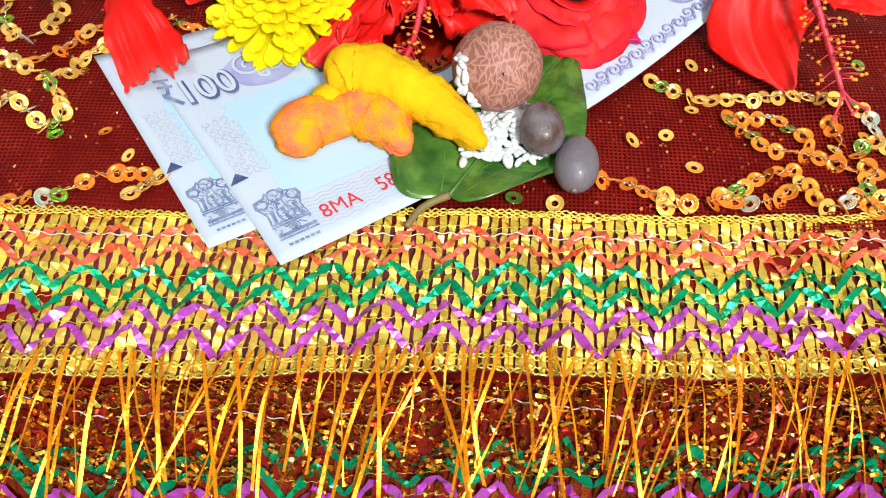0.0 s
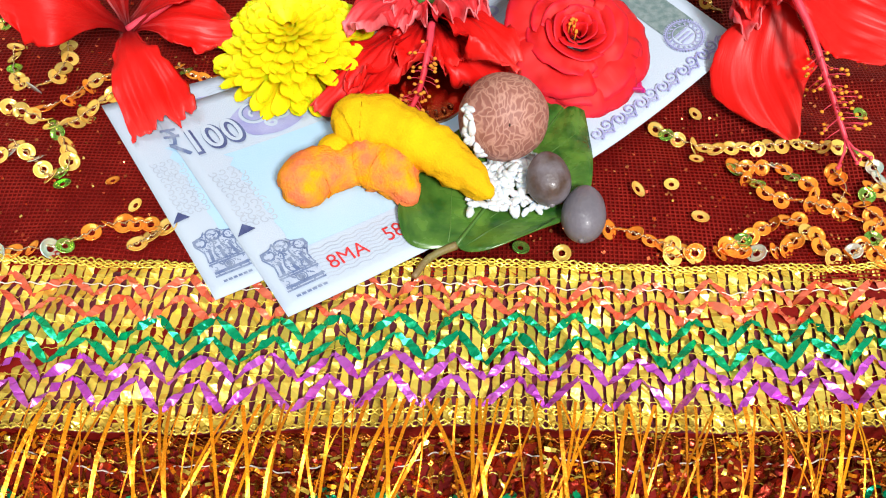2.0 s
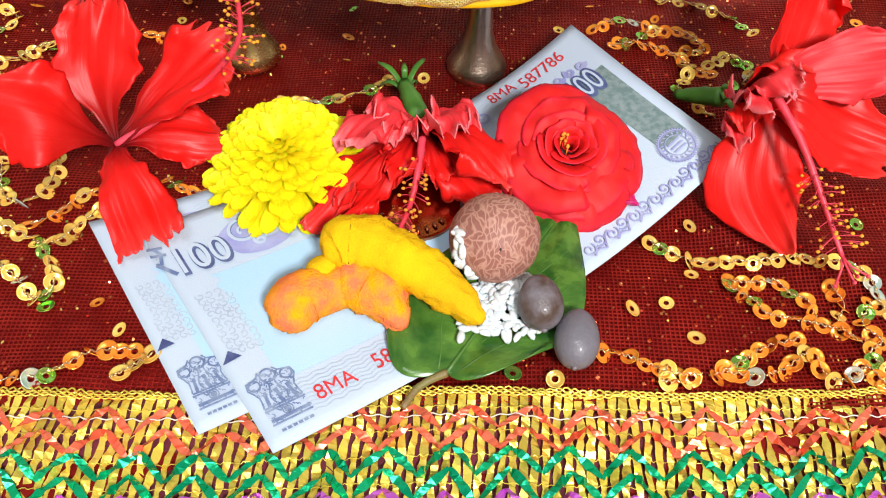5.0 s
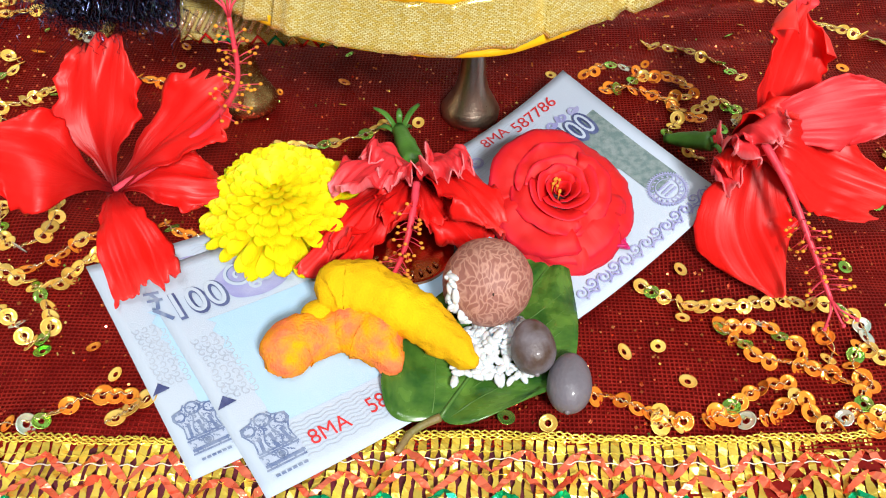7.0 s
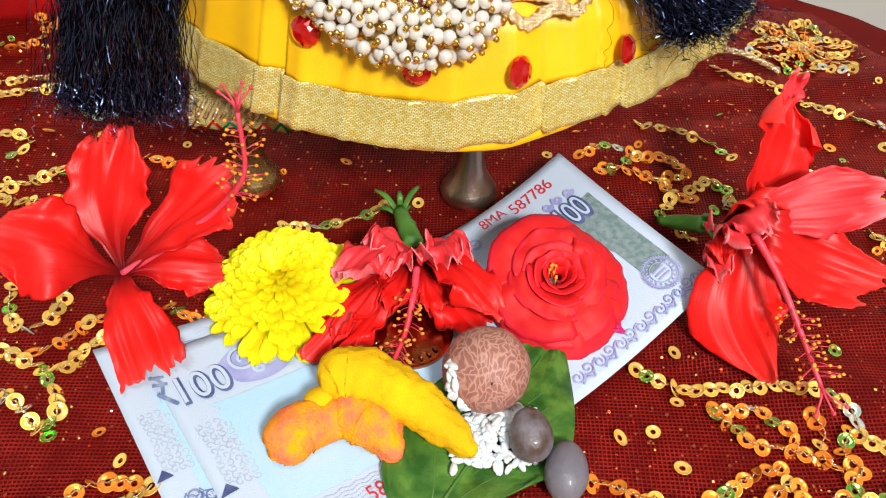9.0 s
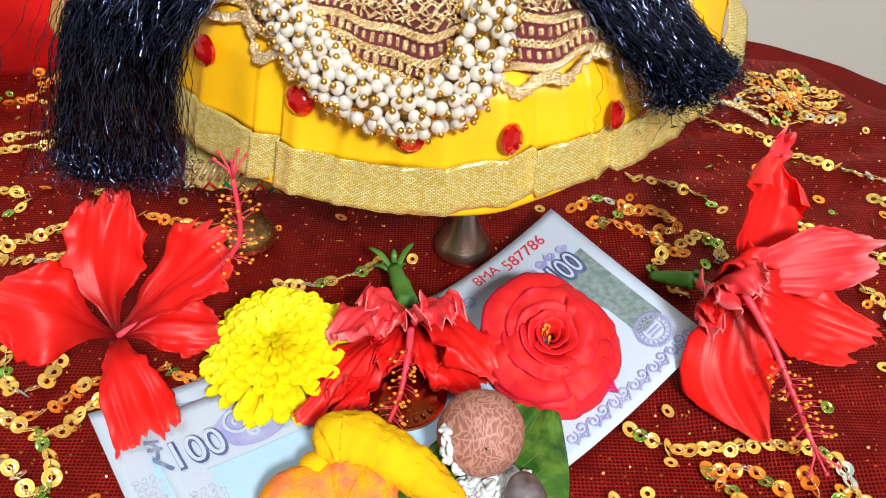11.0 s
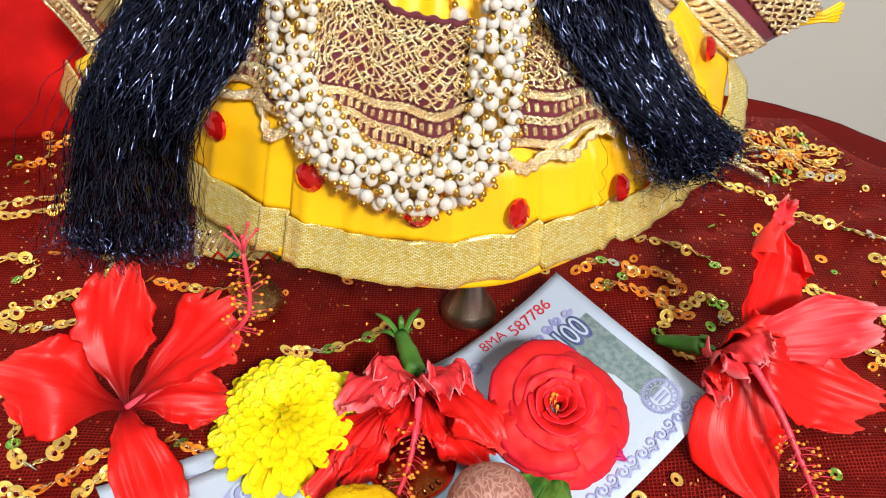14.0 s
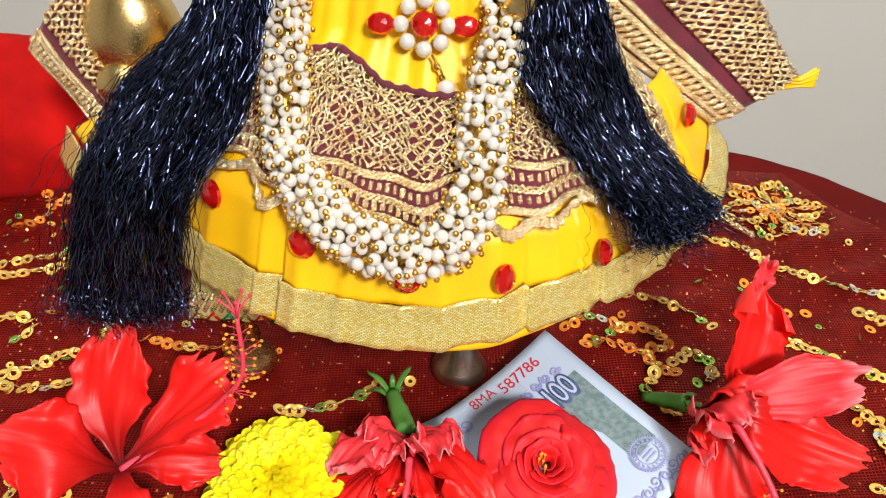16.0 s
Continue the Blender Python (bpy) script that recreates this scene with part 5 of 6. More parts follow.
    for j in range(8):
        a, r = rnd.uniform(2.2, 4.4), rnd.uniform(0.0018, 0.0036)
        p = tiltm @ Vector((r * math.cos(a), r * math.sin(a), 0.0128))
        tube(bm, [p - Vector((0, 0, 0.003)), p], 0.0002, 4)
        ball(bm, p, 0.0005, 6, 4)
    part("stamen_tuft", bm, M_ANTHER, ob)


# ---- offerings ----
def leaf():
    root, tip = Vector((0.0165, 0.1345, 0.0026)), Vector((0.0475, 0.187, 0.0040))
    ob = thing("betel_leaf", (0.03, 0.155, 0.001), "glossy dark green betel leaf with stalk lying on a note", "leaf")
    along = tip - root
    side = Vector((along.y, -along.x, 0)).normalized()
    rows, ns, nw = [], 34, 24
    for i in range(ns + 1):
        f = i / ns
        width = 0.0202 * math.sin(math.pi * min(1, (f * 0.86 + 0.14)) ** 0.66) ** 0.72 if f < 1 else 0.0
        row = []
        for k in range(nw + 1):
            w = 2 * k / nw - 1
            back = (0.30 * w ** 1.3 - 0.07 * math.sin(math.pi * w) if w > 0 else -0.11 * math.sin(math.pi * min(1, -w * 0.9)) + 0.03 * w * w) * (1 - f) ** 2
            p = root + along * (f + back) + side * w * width
            p.z += 0.0024 * abs(w) * (1 - 0.7 * f) + 0.0012 * math.sin(9 * f + 3 * w) * abs(w) + 0.0005 * noise.noise((w * 3, f * 6, 2)) - 0.0006 * (1 - abs(w)) ** 4
            p.z = max(p.z, 0.0026)
            row.append(p)
        rows.append(row)
    leaf_blade = solid(part("blade", sheet(rows), M_LEAF, ob), 0.0003)
    bm = bmesh.new()
    tube(bm, [root + along * (i / 20) + Vector((0, 0, 0.0000 + 0.0002)) for i in range(20)], [0.0005 * (1 - i / 21) for i in range(20)], 6)
    for s in (-1, 1):
        for k in range(4):
            f0 = 0.03 + 0.16 * k
            pts = []
            for j in range(9):
                g = j / 8
                f, w = f0 + 0.42 * g ** 0.8 * (1 - 0.35 * k / 4), s * (0.12 + 0.72 * g)
                width = 0.0202 * max(0, math.sin(math.pi * min(1, (f * 0.86 + 0.14)) ** 0.66)) ** 0.72
                p = root + along * (f + (0.30 * w ** 1.3 - 0.07 * math.sin(math.pi * w) if w > 0 else -0.11 * math.sin(math.pi * min(1, -w * 0.9)) + 0.03 * w * w) * (1 - f) ** 2) + side * w * width
                p.z += 0.0024 * abs(w) * (1 - 0.7 * f) + 0.0012 * math.sin(9 * f + 3 * w) * abs(w) + 0.0005 * noise.noise((w * 3, f * 6, 2)) - 0.0006 * (1 - abs(w)) ** 4
                p.z = max(p.z, 0.0026) + 0.0001
                pts.append(p)
            tube(bm, pts, [0.00018 * (1 - 0.6 * j / 8) for j in range(9)], 5)
    part("venation", bm, M_VEIN, leaf_blade, "paler green veins")
    bm = bmesh.new()
    tube(bm, spline([root, (0.0125, 0.1325, 0.0022), (0.0095, 0.1300, 0.0018), (0.0070, 0.1255, 0.0016)], 6), [0.0010 - 0.00001 * i for i in range(19)], 8, 0.12, 700)
    part("stalk", bm, M_STALK, ob, "brownish withered stalk")


def lump(name, label, category, path, radii, material, seed, knobs=()):
    ob = thing(name, path[0], label, category, "turmeric roots")
    pts = spline(path, 16)
    n = len(pts)
    rr = []
    for i in range(n):
        f = i / (n - 1) * (len(radii) - 1)
        a = min(int(f), len(radii) - 2)
        g = f - a
        g = g * g * (3 - 2 * g)
        rr.append(radii[a] * (1 - g) + radii[a + 1] * g)
    # rounded ends
    for j in range(9):
        s = math.sqrt(1 - (1 - (j + 0.35) / 9.35) ** 2)
        rr[j] *= s
        rr[-1 - j] *= s
    bm = bmesh.new()
    tube(bm, [p + Vector((0, 0, 0.0004 * noise.noise(p * 300))) for p in pts], rr, 48, 0.11, 150)
    for v in bm.verts:
        d = noise.noise(v.co * 380 + Vector((seed, 0, 0))) * 0.00040 - abs(noise.noise(v.co * 260 + Vector((0, seed, 3)))) * 0.0005 + noise.noise(v.co * 1100) * 0.00026 + noise.noise(v.co * 2300) * 0.00012
        v.co += Vector((d, d, d))
        v.co.z = max(v.co.z, 0.0022)
    part("root", bm, material, ob)
    for base, r in knobs:
        bm = bmesh.new()
        for v in ball(bm, base, r, 20, 14):
            v.co += Vector((1, 1, 1)) * (0.0006 * noise.noise(v.co * 300))
            v.co.z = max(v.co.z, 0.0022)
        part("knob", bm, material, ob)


def nut():
    c = Vector((0.0268, 0.1668, 0.0128))
    ob = thing("areca_nut", (c.x, c.y, 0.003), "round brown areca nut with a net of pale ridges", "nut")
    bm = bmesh.new()
    ball(bm, (0, 0, 0), 1.0, 48, 32)
    for v in bm.verts:
        p = v.co.normalized()
        s = 1 + 0.03 * noise.noise(p * 2.0) + 0.012 * noise.noise(p * 7)
        v.co = c + Vector((p.x * 0.0112, p.y * 0.0112, p.z * (0.0116 if p.z > 0 else 0.0098))) * s
    shell = part("shell", bm, M_NUT, ob)
    bm = bmesh.new()
    ball(bm, (0.0276, 0.1581, 0.0190), (0.0005, 0.0006, 0.0011), 10, 8)
    part("eye_hole", bm, M_NUTHOLE, shell)


def seed(place, radii, turn, material, label):
    ob = thing("lotus_seed", (place[0], place[1], 0.0), label, "seed", "grey seeds")
    bm = bmesh.new()
    m = Euler((turn[0], turn[1], turn[2])).to_matrix()
    ball(bm, (0, 0, 0), 1, 32, 22)
    for v in bm.verts:
        p = v.co.copy()
        taper = 1 - 0.10 * p.y + 0.02 * noise.noise(p * 3)
        v.co = Vector(place) + m @ Vector((p.x * radii[0] * taper, p.y * radii[1], p.z * radii[2] * taper))
    hull = part("hull", bm, material, ob)
    bm = bmesh.new()
    ball(bm, Vector(place) + m @ Vector((0, -radii[1] * 0.98, 0)), (0.0008, 0.0007, 0.0007), 10, 8)
    part("tip", bm, M_SEED_PATCH, hull)


def rice():
    ob = thing("rice_heap", (0.031, 0.157, 0.003), "small heap of white rice grains on the betel leaf", "rice")
    shapes = []
    for s in range(3):
        bm = bmesh.new()
        ball(bm, (0, 0, 0), 1, 8, 7)
        for v in bm.verts:
            v.co = Vector((v.co.x * 0.00200, v.co.y * (0.00092 + 0.00006 * s), v.co.z * 0.00080))
            v.co.y += 60 * (s - 1) * v.co.x ** 2
        shapes.append(mesh_of("grain", bm, M_RICE))
    rnd = random.Random(2)

    def grain(x, y, z, lie=0.25):
        m = Matrix.Translation((x, y, z)) @ Euler((rnd.gauss(0, lie), rnd.gauss(0, lie), rnd.uniform(0, math.pi))).to_matrix().to_4x4() @ Matrix.Scale(rnd.uniform(0.85, 1.12), 4)
        piece("grain", shapes[rnd.randrange(3)], m, ob)

    for i in range(230):
        a, r = rnd.uniform(0, 6.28), rnd.random() ** 0.6
        x, y = 0.0305 + 0.0100 * r * math.cos(a) + 0.0015 * math.sin(a), 0.1545 + 0.0088 * r * math.sin(a)
        grain(x, y, 0.0046 + 0.0036 * (1 - r) * rnd.random() + 0.0004, 0.3)
    for i in range(16):
        f = (i + rnd.random()) / 16
        grain(0.0195 + 0.022 * f, 0.1475 - 0.0035 * math.sin(math.pi * f) + rnd.uniform(-0.001, 0.001), 0.0050, 0.15)
    for i in range(16):
        f = (i + rnd.random()) / 16
        way = Vector((-0.98 + 0.55 * f + rnd.uniform(-0.12, 0.12), -0.28 - 0.62 * f, 0.62 - 0.85 * f + rnd.uniform(-0.15, 0.15))).normalized()
        spot = Vector((0.0268, 0.1668, 0.0128)) + way * 0.0114
        grain(spot.x, spot.y, spot.z, 0.6)
    for x, y in ((0.0107, 0.1555), (0.0128, 0.1545), (0.0140, 0.1562), (0.0205, 0.1455), (0.0195, 0.1430), (0.0150, 0.1575)):
        grain(x, y, 0.0048, 0.1)


def coin():
    ob = thing("coin", (0.006, 0.186, 0.001), "shiny bronze coin under the wilted hibiscus", "coin")
    bm = bmesh.new()
    bmesh.ops.create_cone(bm, cap_ends=True, segments=64, radius1=0.0125, radius2=0.0125, depth=0.0016)
    top = [f for f in bm.faces if f.normal.z > 0.5]
    bmesh.ops.inset_region(bm, faces=top, thickness=0.0009)
    bmesh.ops.translate(bm, verts=list({v for f in top for v in f.verts}), vec=(0, 0, -0.0003))
    bmesh.ops.transform(bm, matrix=pose(0.006, 0.186, 0.0028, 2, 0, 0), verts=bm.verts)
    disc = part("disc", bm, M_COIN, ob, smooth=False)
    bm = bmesh.new()
    for k in range(9):
        a = math.radians(-150 + 14 * k)
        m = pose(0.006 + 0.0097 * math.cos(a), 0.186 + 0.0097 * math.sin(a), 0.0035, 0, 0, math.degrees(a))
        box_v = box(bm, (-0.0008, -0.0004, -0.0002), (0.0008, 0.0004, 0.0003))
        bmesh.ops.transform(bm, matrix=m, verts=box_v)
    part("relief_rim", bm, M_COIN, disc)


# ---- the dressed idol ----
CX, CY = 0.010, 0.300
PROFILE = ((0.03, 0.092), (0.05, 0.092), (0.06, 0.0885), (0.07, 0.086), (0.08, 0.083), (0.088, 0.076), (0.097, 0.062), (0.105, 0.049), (0.115, 0.042), (0.15, 0.034))


def dress_place(deg, z, off=0.0):
    """A point of the dress: degrees round from the front (right: plus), height, distance out from the cloth."""
    for (z0, r0), (z1, r1) in zip(PROFILE, PROFILE[1:]):
        if z <= z1:
            r = r0 + (r1 - r0) * max(0, (z - z0) / (z1 - z0))
            break
    wide = 1 + 0.3 * min(1, max(0, (z - 0.085) / 0.02))
    if deg < -45:
        r *= 1 + 0.42 * ((-deg - 45) / 45) ** 1.5 * min(1, max(0, (0.085 - z) / 0.02))
    elif deg > 55:
        r *= 1 + (0.02 + 0.16 * min(1, max(0, (0.088 - z) / 0.026))) * (deg - 55) / 30
    a = math.radians(deg)
    return Vector((CX + (r * wide + off) * math.sin(a), CY - (r + off) * math.cos(a), z))


def hem_z(deg):
    return 0.0508 + 0.0045 * min(1, max(0, deg / 25)) + 0.014 * max(0, (deg - 58) / 26) ** 1.3


# folds pressed into the skirt: degrees round, and laid pleats from degree to degree
CREASES = (-58, -44, -22.4, -14, -4, 3, 12, 24, 40, 50)
PLEATS = ((-31, -26), (12.6, 18), (29, 33.5), (60, 65))


def pleat(d):
    out = sum(0.0010 * math.exp(-((d - c) / 1.3) ** 2) for c in CREASES)
    for a, b in PLEATS:
        if a <= d <= b:
            out += 0.0012 - 0.0030 * (d - a) / (b - a)
        elif b < d < b + 6:
            out += 0.0010 * (1 - (d - b) / 6)
    return out + 0.0004 * math.sin(math.radians(d) * 31)


def dress_strip(lo, hi, z_lo, z_hi, off, nw, nh, ripple=0.0, waves=1.0, seed=0, folds=0.0):
    rows = []
    for i in range(nh + 1):
        f = i / nh
        row = []
        for k in range(nw + 1):
            d = lo + (hi - lo) * k / nw
            a, b = (z_lo(d) if callable(z_lo) else z_lo), (z_hi(d) if callable(z_hi) else z_hi)
            z = a + (b - a) * f
            rise = ripple * (1 - 0.6 * f) * (math.sin(math.radians(d) * waves + seed) + 0.6 * math.sin(math.radians(d) * waves * 2.3 + 1 + seed))
            if folds:
                rise += folds * pleat(d) * (1 - f if nh > 12 else 1)
            row.append(dress_place(d, z, off + rise))
        rows.append(row)
    return sheet(rows)


def dress():
    ob = thing("idol_dress", (CX, CY, 0.04), "yellow satin doll dress with gold woven border and gold embroidery", "dress")
    solid(part("skirt", dress_strip(-86, 84, lambda d: hem_z(d) + 0.011, 0.0985, 0, 340, 24, 0.0006, 14, 0, 0.6), M_SATIN, ob), 0.0006)
    solid(part("gold_border", dress_strip(-88, 84, hem_z, lambda d: hem_z(d) + 0.0122, 0.0014, 430, 8, 0.0002, 42, 0, 0.8), M_BORDER, ob, "woven gold border ribbon"), 0.0005)
    solid(part("lining_edge", dress_strip(-36, 27, lambda d: hem_z(d) - 0.0010 - 0.0016 * max(0, math.sin(math.radians((d - 1) * 7))) * (d > 1), lambda d: hem_z(d) + 0.0016, 0.0, 90, 4, 0.0003, 14), M_SATIN, ob), 0.0008)
    solid(part("bodice", dress_strip(-75, 60, 0.0975, 0.146, 0.0004, 110, 20, 0.0012, 22, 2), M_SATIN, ob), 0.0006)
    # red crystals
    for x, y, z, r, yaw in ((-0.0570, 0.2300, 0.0775, 0.0042, 0), (-0.0220, 0.2195, 0.0755, 0.0040, 0), (0.0058, 0.2135, 0.0708, 0.0036, 0), (0.0302, 0.2165, 0.0710, 0.0040, 42), (0.0535, 0.2330, 0.0715, 0.0038, 38), (0.0925, 0.2740, 0.0868, 0.0038, 0)):
        out = Vector((x - CX, y - CY, 0.02)).normalized()
        deg = math.degrees(math.atan2(x - CX, CY - y))
        spot = dress_place(deg, z, 0.0030 if yaw else 0.0022)
        m = Matrix.Translation(spot) @ Matrix.Rotation(radians(yaw), 4, "Z") @ out.to_track_quat("Z", "Y").to_matrix().to_4x4()
        bm = bmesh.new()
        tip = bm.verts.new(m @ Vector((0, 0, 0.0024)))
        n = 14
        ring1 = [bm.verts.new(m @ Vector((0.62 * r * math.cos(6.2832 * k / n), 0.62 * r * math.sin(6.2832 * k / n), 0.0019))) for k in range(n)]
        ring2 = [bm.verts.new(m @ Vector((r * math.cos(6.2832 * (k + 0.5) / n), r * math.sin(6.2832 * (k + 0.5) / n), 0.0006))) for k in range(n)]
        ring3 = [bm.verts.new(m @ Vector((r * math.cos(6.2832 * (k + 0.5) / n), r * math.sin(6.2832 * (k + 0.5) / n), -0.0004))) for k in range(n)]
        for k in range(n):
            bm.faces.new((tip, ring1[k], ring1[(k + 1) % n]))
            bm.faces.new((ring1[k], ring2[k], ring1[(k + 1) % n]))
            bm.faces.new((ring1[(k + 1) % n], ring2[k], ring2[(k + 1) % n]))
            bm.faces.new((ring2[k], ring3[k], ring3[(k + 1) % n], ring2[(k + 1) % n]))
        bm.faces.new(ring3[::-1])
        part("crystal", bm, M_GEM, ob, "round red faceted crystal", smooth=False)

    # embroidered peplum over the skirt
    def low(d):
        return 0.0838 + 0.0045 * min(1, abs(d) / 40) + 0.0013 * math.sin(math.radians(d) * 16)

    def mid(d):
        return 0.0930 + 0.0030 * min(1, abs(d) / 30) + 0.0008 * math.sin(math.radians(d) * 9)

    def high(d):
        return 0.1045 + 0.0085 * min(1, abs(d - 3) / 26) ** 1.2 + 0.0012 * math.cos(math.radians(d - 2) * 15)

    solid(part("peplum", dress_strip(-62, 58, low, high, 0.0034, 170, 22, 0.0020, 15, 1), M_MAROON, ob, "maroon embroidered cloth"), 0.0005)

    def ride(d, f, lo, hi, off):
        z = lo(d) + (hi(d) - lo(d)) * f
        g = f if lo is mid else 0
        whole = (z - low(d)) / (high(d) - low(d))
        return dress_place(d, z, off + 0.0006 + 0.0020 * (1 - 0.6 * whole) * (math.sin(math.radians(d) * 15 + 1) + 0.6 * math.sin(math.radians(d) * 34.5 + 2)) + 0.0004 * g)

    rnd = random.Random(21)
    # crossing loops of pale gold cord
    d = -60.0
    while d < 57:
        for s in (-1, 1):
            bm = bmesh.new()
            ph = rnd.uniform(0, 6)
            pts = [ride(d + s * 0.75 * math.sin(k * 1.15 + ph * 0.7) + rnd.gauss(0, 0.24), 0.02 + 0.98 * k / 30, mid, high, 0.0044 + 0.0007 * math.cos(k * 1.15 + s) + rnd.uniform(-0.0002, 0.0002)) for k in range(31)]
            tube(bm, pts, [0.00036 + 0.00013 * math.sin(k * 2.4 + ph) for k in range(31)], 5)
            part("crochet_cord", bm, M_GOLD_PALE, ob)
        d += 1.2
    # ladder band: gold bars between two braids
    bar = bmesh.new()
    box(bar, (-0.0008, -0.0006, -0.0014), (0.0008, 0.0006, 0.0014))
    bmesh.ops.bevel(bar, geom=bar.edges[:], offset=0.0003, segments=1, affect="EDGES")
    bar = mesh_of("gold_bar", bar, M_GOLD_PALE, smooth=False)
    d, k = -60.0, 0
    while d < 57:
        for f in (0.36, 0.70):
            p = ride(d + (0.6 if f > 0.5 else 0), f, low, mid, 0.0040)
            m = Matrix.Translation(p) @ Matrix.Rotation(radians(d + rnd.uniform(-8, 8)), 4, "Z") @ Matrix.Rotation(radians(-35), 4, "X") @ Matrix.Diagonal((rnd.uniform(0.6, 0.95), 1, rnd.uniform(0.65, 1.0), 1))
            piece("gold_bar", bar, m, ob)
        d += 1.45
    for f, r in ((0.17, 0.0006), (0.53, 0.00045), (0.90, 0.0006)):
        bm = bmesh.new()
        for ph in (0, 2.1, 4.2):
            tube(bm, [ride(-60 + 117 * k / 260, f + 0.05 * math.sin(k * 0.9 + ph), low, mid, 0.0044 + 0.0005 * math.cos(k * 0.9 + ph)) for k in range(261)], r, 5)
        part("braid", bm, M_GOLD_PALE, ob, "twisted gold braid")
    # scalloped cord hanging on the lower edge
    for off in (0.0, 0.0010, 0.0020, 0.0030):
        bm = bmesh.new()
        tube(bm, [ride(-60 + 117 * k / 300, -0.08 - 0.16 * math.sin(k * 0.27) - off * 60, low, mid, 0.0042 + 0.0006 * math.sin(k * 1.7)) for k in range(301)], [0.00050 + 0.00015 * math.sin(k * 1.9) for k in range(301)], 5)
        part("scallop_cord", bm, M_GOLD_PALE, ob)
    # maroon piping with knots at the neckline
    bm = bmesh.new()
    tube(bm, [ride(-60 + 117 * k / 200, 1.0, mid, high, 0.0040 + 0.0004 * math.sin(k)) for k in range(201)], [0.0010 + 0.00025 * math.sin(k * 0.9) for k in range(201)], 7)
    part("neck_piping", bm, M_MAROON, ob)
    return ob


def loop_panel(ob, a, b, c, d, seed):
    """A gold sleeve band on maroon cloth: braids along one edge, rows of corded loops beyond. Corners a-d along the edge, b-c beyond."""
    rnd = random.Random(seed)
    a, b, c, d = (Vector(p) for p in (a, b, c, d))
    out = (d - a).cross(b - a).normalized()
    if out.y > 0:
        out = -out

    def at(s, t, h):
        p = a * (1 - s) * (1 - t) + b * s * (1 - t) + c * s * t + d * (1 - s) * t
        return p + out * (h + 0.004 * math.sin(math.pi * s) + 0.0006 * math.sin(9 * t + 5 * s))

    solid(part("sleeve_cloth", sheet([[at(k / 16, i / 24, 0) for k in range(17)] for i in range(25)]), M_MAROON, ob), 0.001)
    for s, r in ((0.02, 0.0007), (0.09, 0.0007), (0.24, 0.0007), (0.30, 0.0006)):
        bm = bmesh.new()
        for ph in (0, 2.1, 4.2):
            tube(bm, [at(s + 0.016 * math.sin(k * 0.9 + ph), k / 90, 0.0012 + 0.0005 * math.cos(k * 0.9 + ph)) for k in range(91)], r, 5)
        part("braid", bm, M_GOLD_PALE, ob)
    for k in range(22):
        bm = bmesh.new()
        t = (k + 0.5) / 22
        tube(bm, [at(0.10, t, 0.001), at(0.165, t + 0.012, 0.0026), at(0.23, t + 0.02, 0.001)], [0.0007, 0.0010, 0.0007], 6)
        part("gold_bar", bm, M_GOLD_PALE, ob)
    for k in range(34):
        bm = bmesh.new()
        t = (k + 0.5) / 34
        pts = [at(0.46 + 0.54 * i / 24, t + 0.013 * math.sin(i * 1.3 + (k % 2) * 3.14), 0.0015 + 0.0007 * math.cos(i * 1.3 + k) + rnd.uniform(-0.0002, 0.0002)) for i in range(25)]
        tube(bm, pts, [0.0006 + 0.0002 * math.sin(i * 1.3) for i in range(25)], 5)
        part("crochet_cord", bm, M_GOLD_PALE, ob)


def necklace():
    ob = thing("pearl_garland", (0.005, 0.215, 0.07), "thick garland of white pearls and gold beads hung on the dress", "necklace")
    path = spline([GARLAND[0] + Vector((0.0, 0.012, 0.014))] + GARLAND + [GARLAND[-1] + Vector((0.001, 0.012, 0.014))], 20)
    core = bmesh.new()
    tube(core, [p + Vector((0, 0.0015, -0.001)) for p in path], 0.0040, 10, 0.2, 500)
    part("gold_wire_core", core, M_BEAD, ob)
    pearl = bmesh.new()
    ball(pearl, (0, 0, 0), 0.0017, 16, 12)
    pearl = mesh_of("pearl", pearl, M_PEARL)
    beads, wires, rest = bmesh.new(), bmesh.new(), bmesh.new()
    rnd = random.Random(3)
    placed, tries, length = [], 0, len(path)
    while len(placed) < 480 and tries < 20000:
        tries += 1
        i = rnd.randrange(1, length - 1)
        p, ahead = path[i], (path[i + 1] - path[i - 1]).normalized()
        side = ahead.cross(Vector((0, -0.75, 0.66))).normalized()
        over = side.cross(ahead).normalized()
        if over.y > 0:
            over = -over
        a = rnd.uniform(-0.35, math.pi + 0.35)
        thick = 0.0047 + 0.0010 * math.sin(math.pi * i / length)
        way = side * math.cos(a) + over * math.sin(a)
        spot = p + way * thick * rnd.uniform(0.86, 1.06)
        if all((spot - q).length > 0.0027 for q in placed):
            placed.append(spot)
            if len(placed) > 300:
                ball(rest, spot, 0.0017, 12, 8)
            else:
                piece("pearl", pearl, Matrix.Translation(spot) @ Matrix.Scale(rnd.uniform(0.9, 1.08), 4), ob)
            end = (way + Vector((rnd.gauss(0, 0.5), rnd.gauss(0, 0.3), rnd.gauss(0, 0.5)))).normalized()
            ball(beads, spot + end * 0.0021, 0.00085, 7, 5)
            tube(wires, [p, spot], 0.0002, 4)
    tagged(part("pearl_rest", rest, M_PEARL, ob), kind="stuff")
    tagged(part("gold_bead_tip", beads, M_BEAD, ob), kind="stuff")
    tagged(part("gold_wire", wires, M_BEAD, ob), kind="stuff")


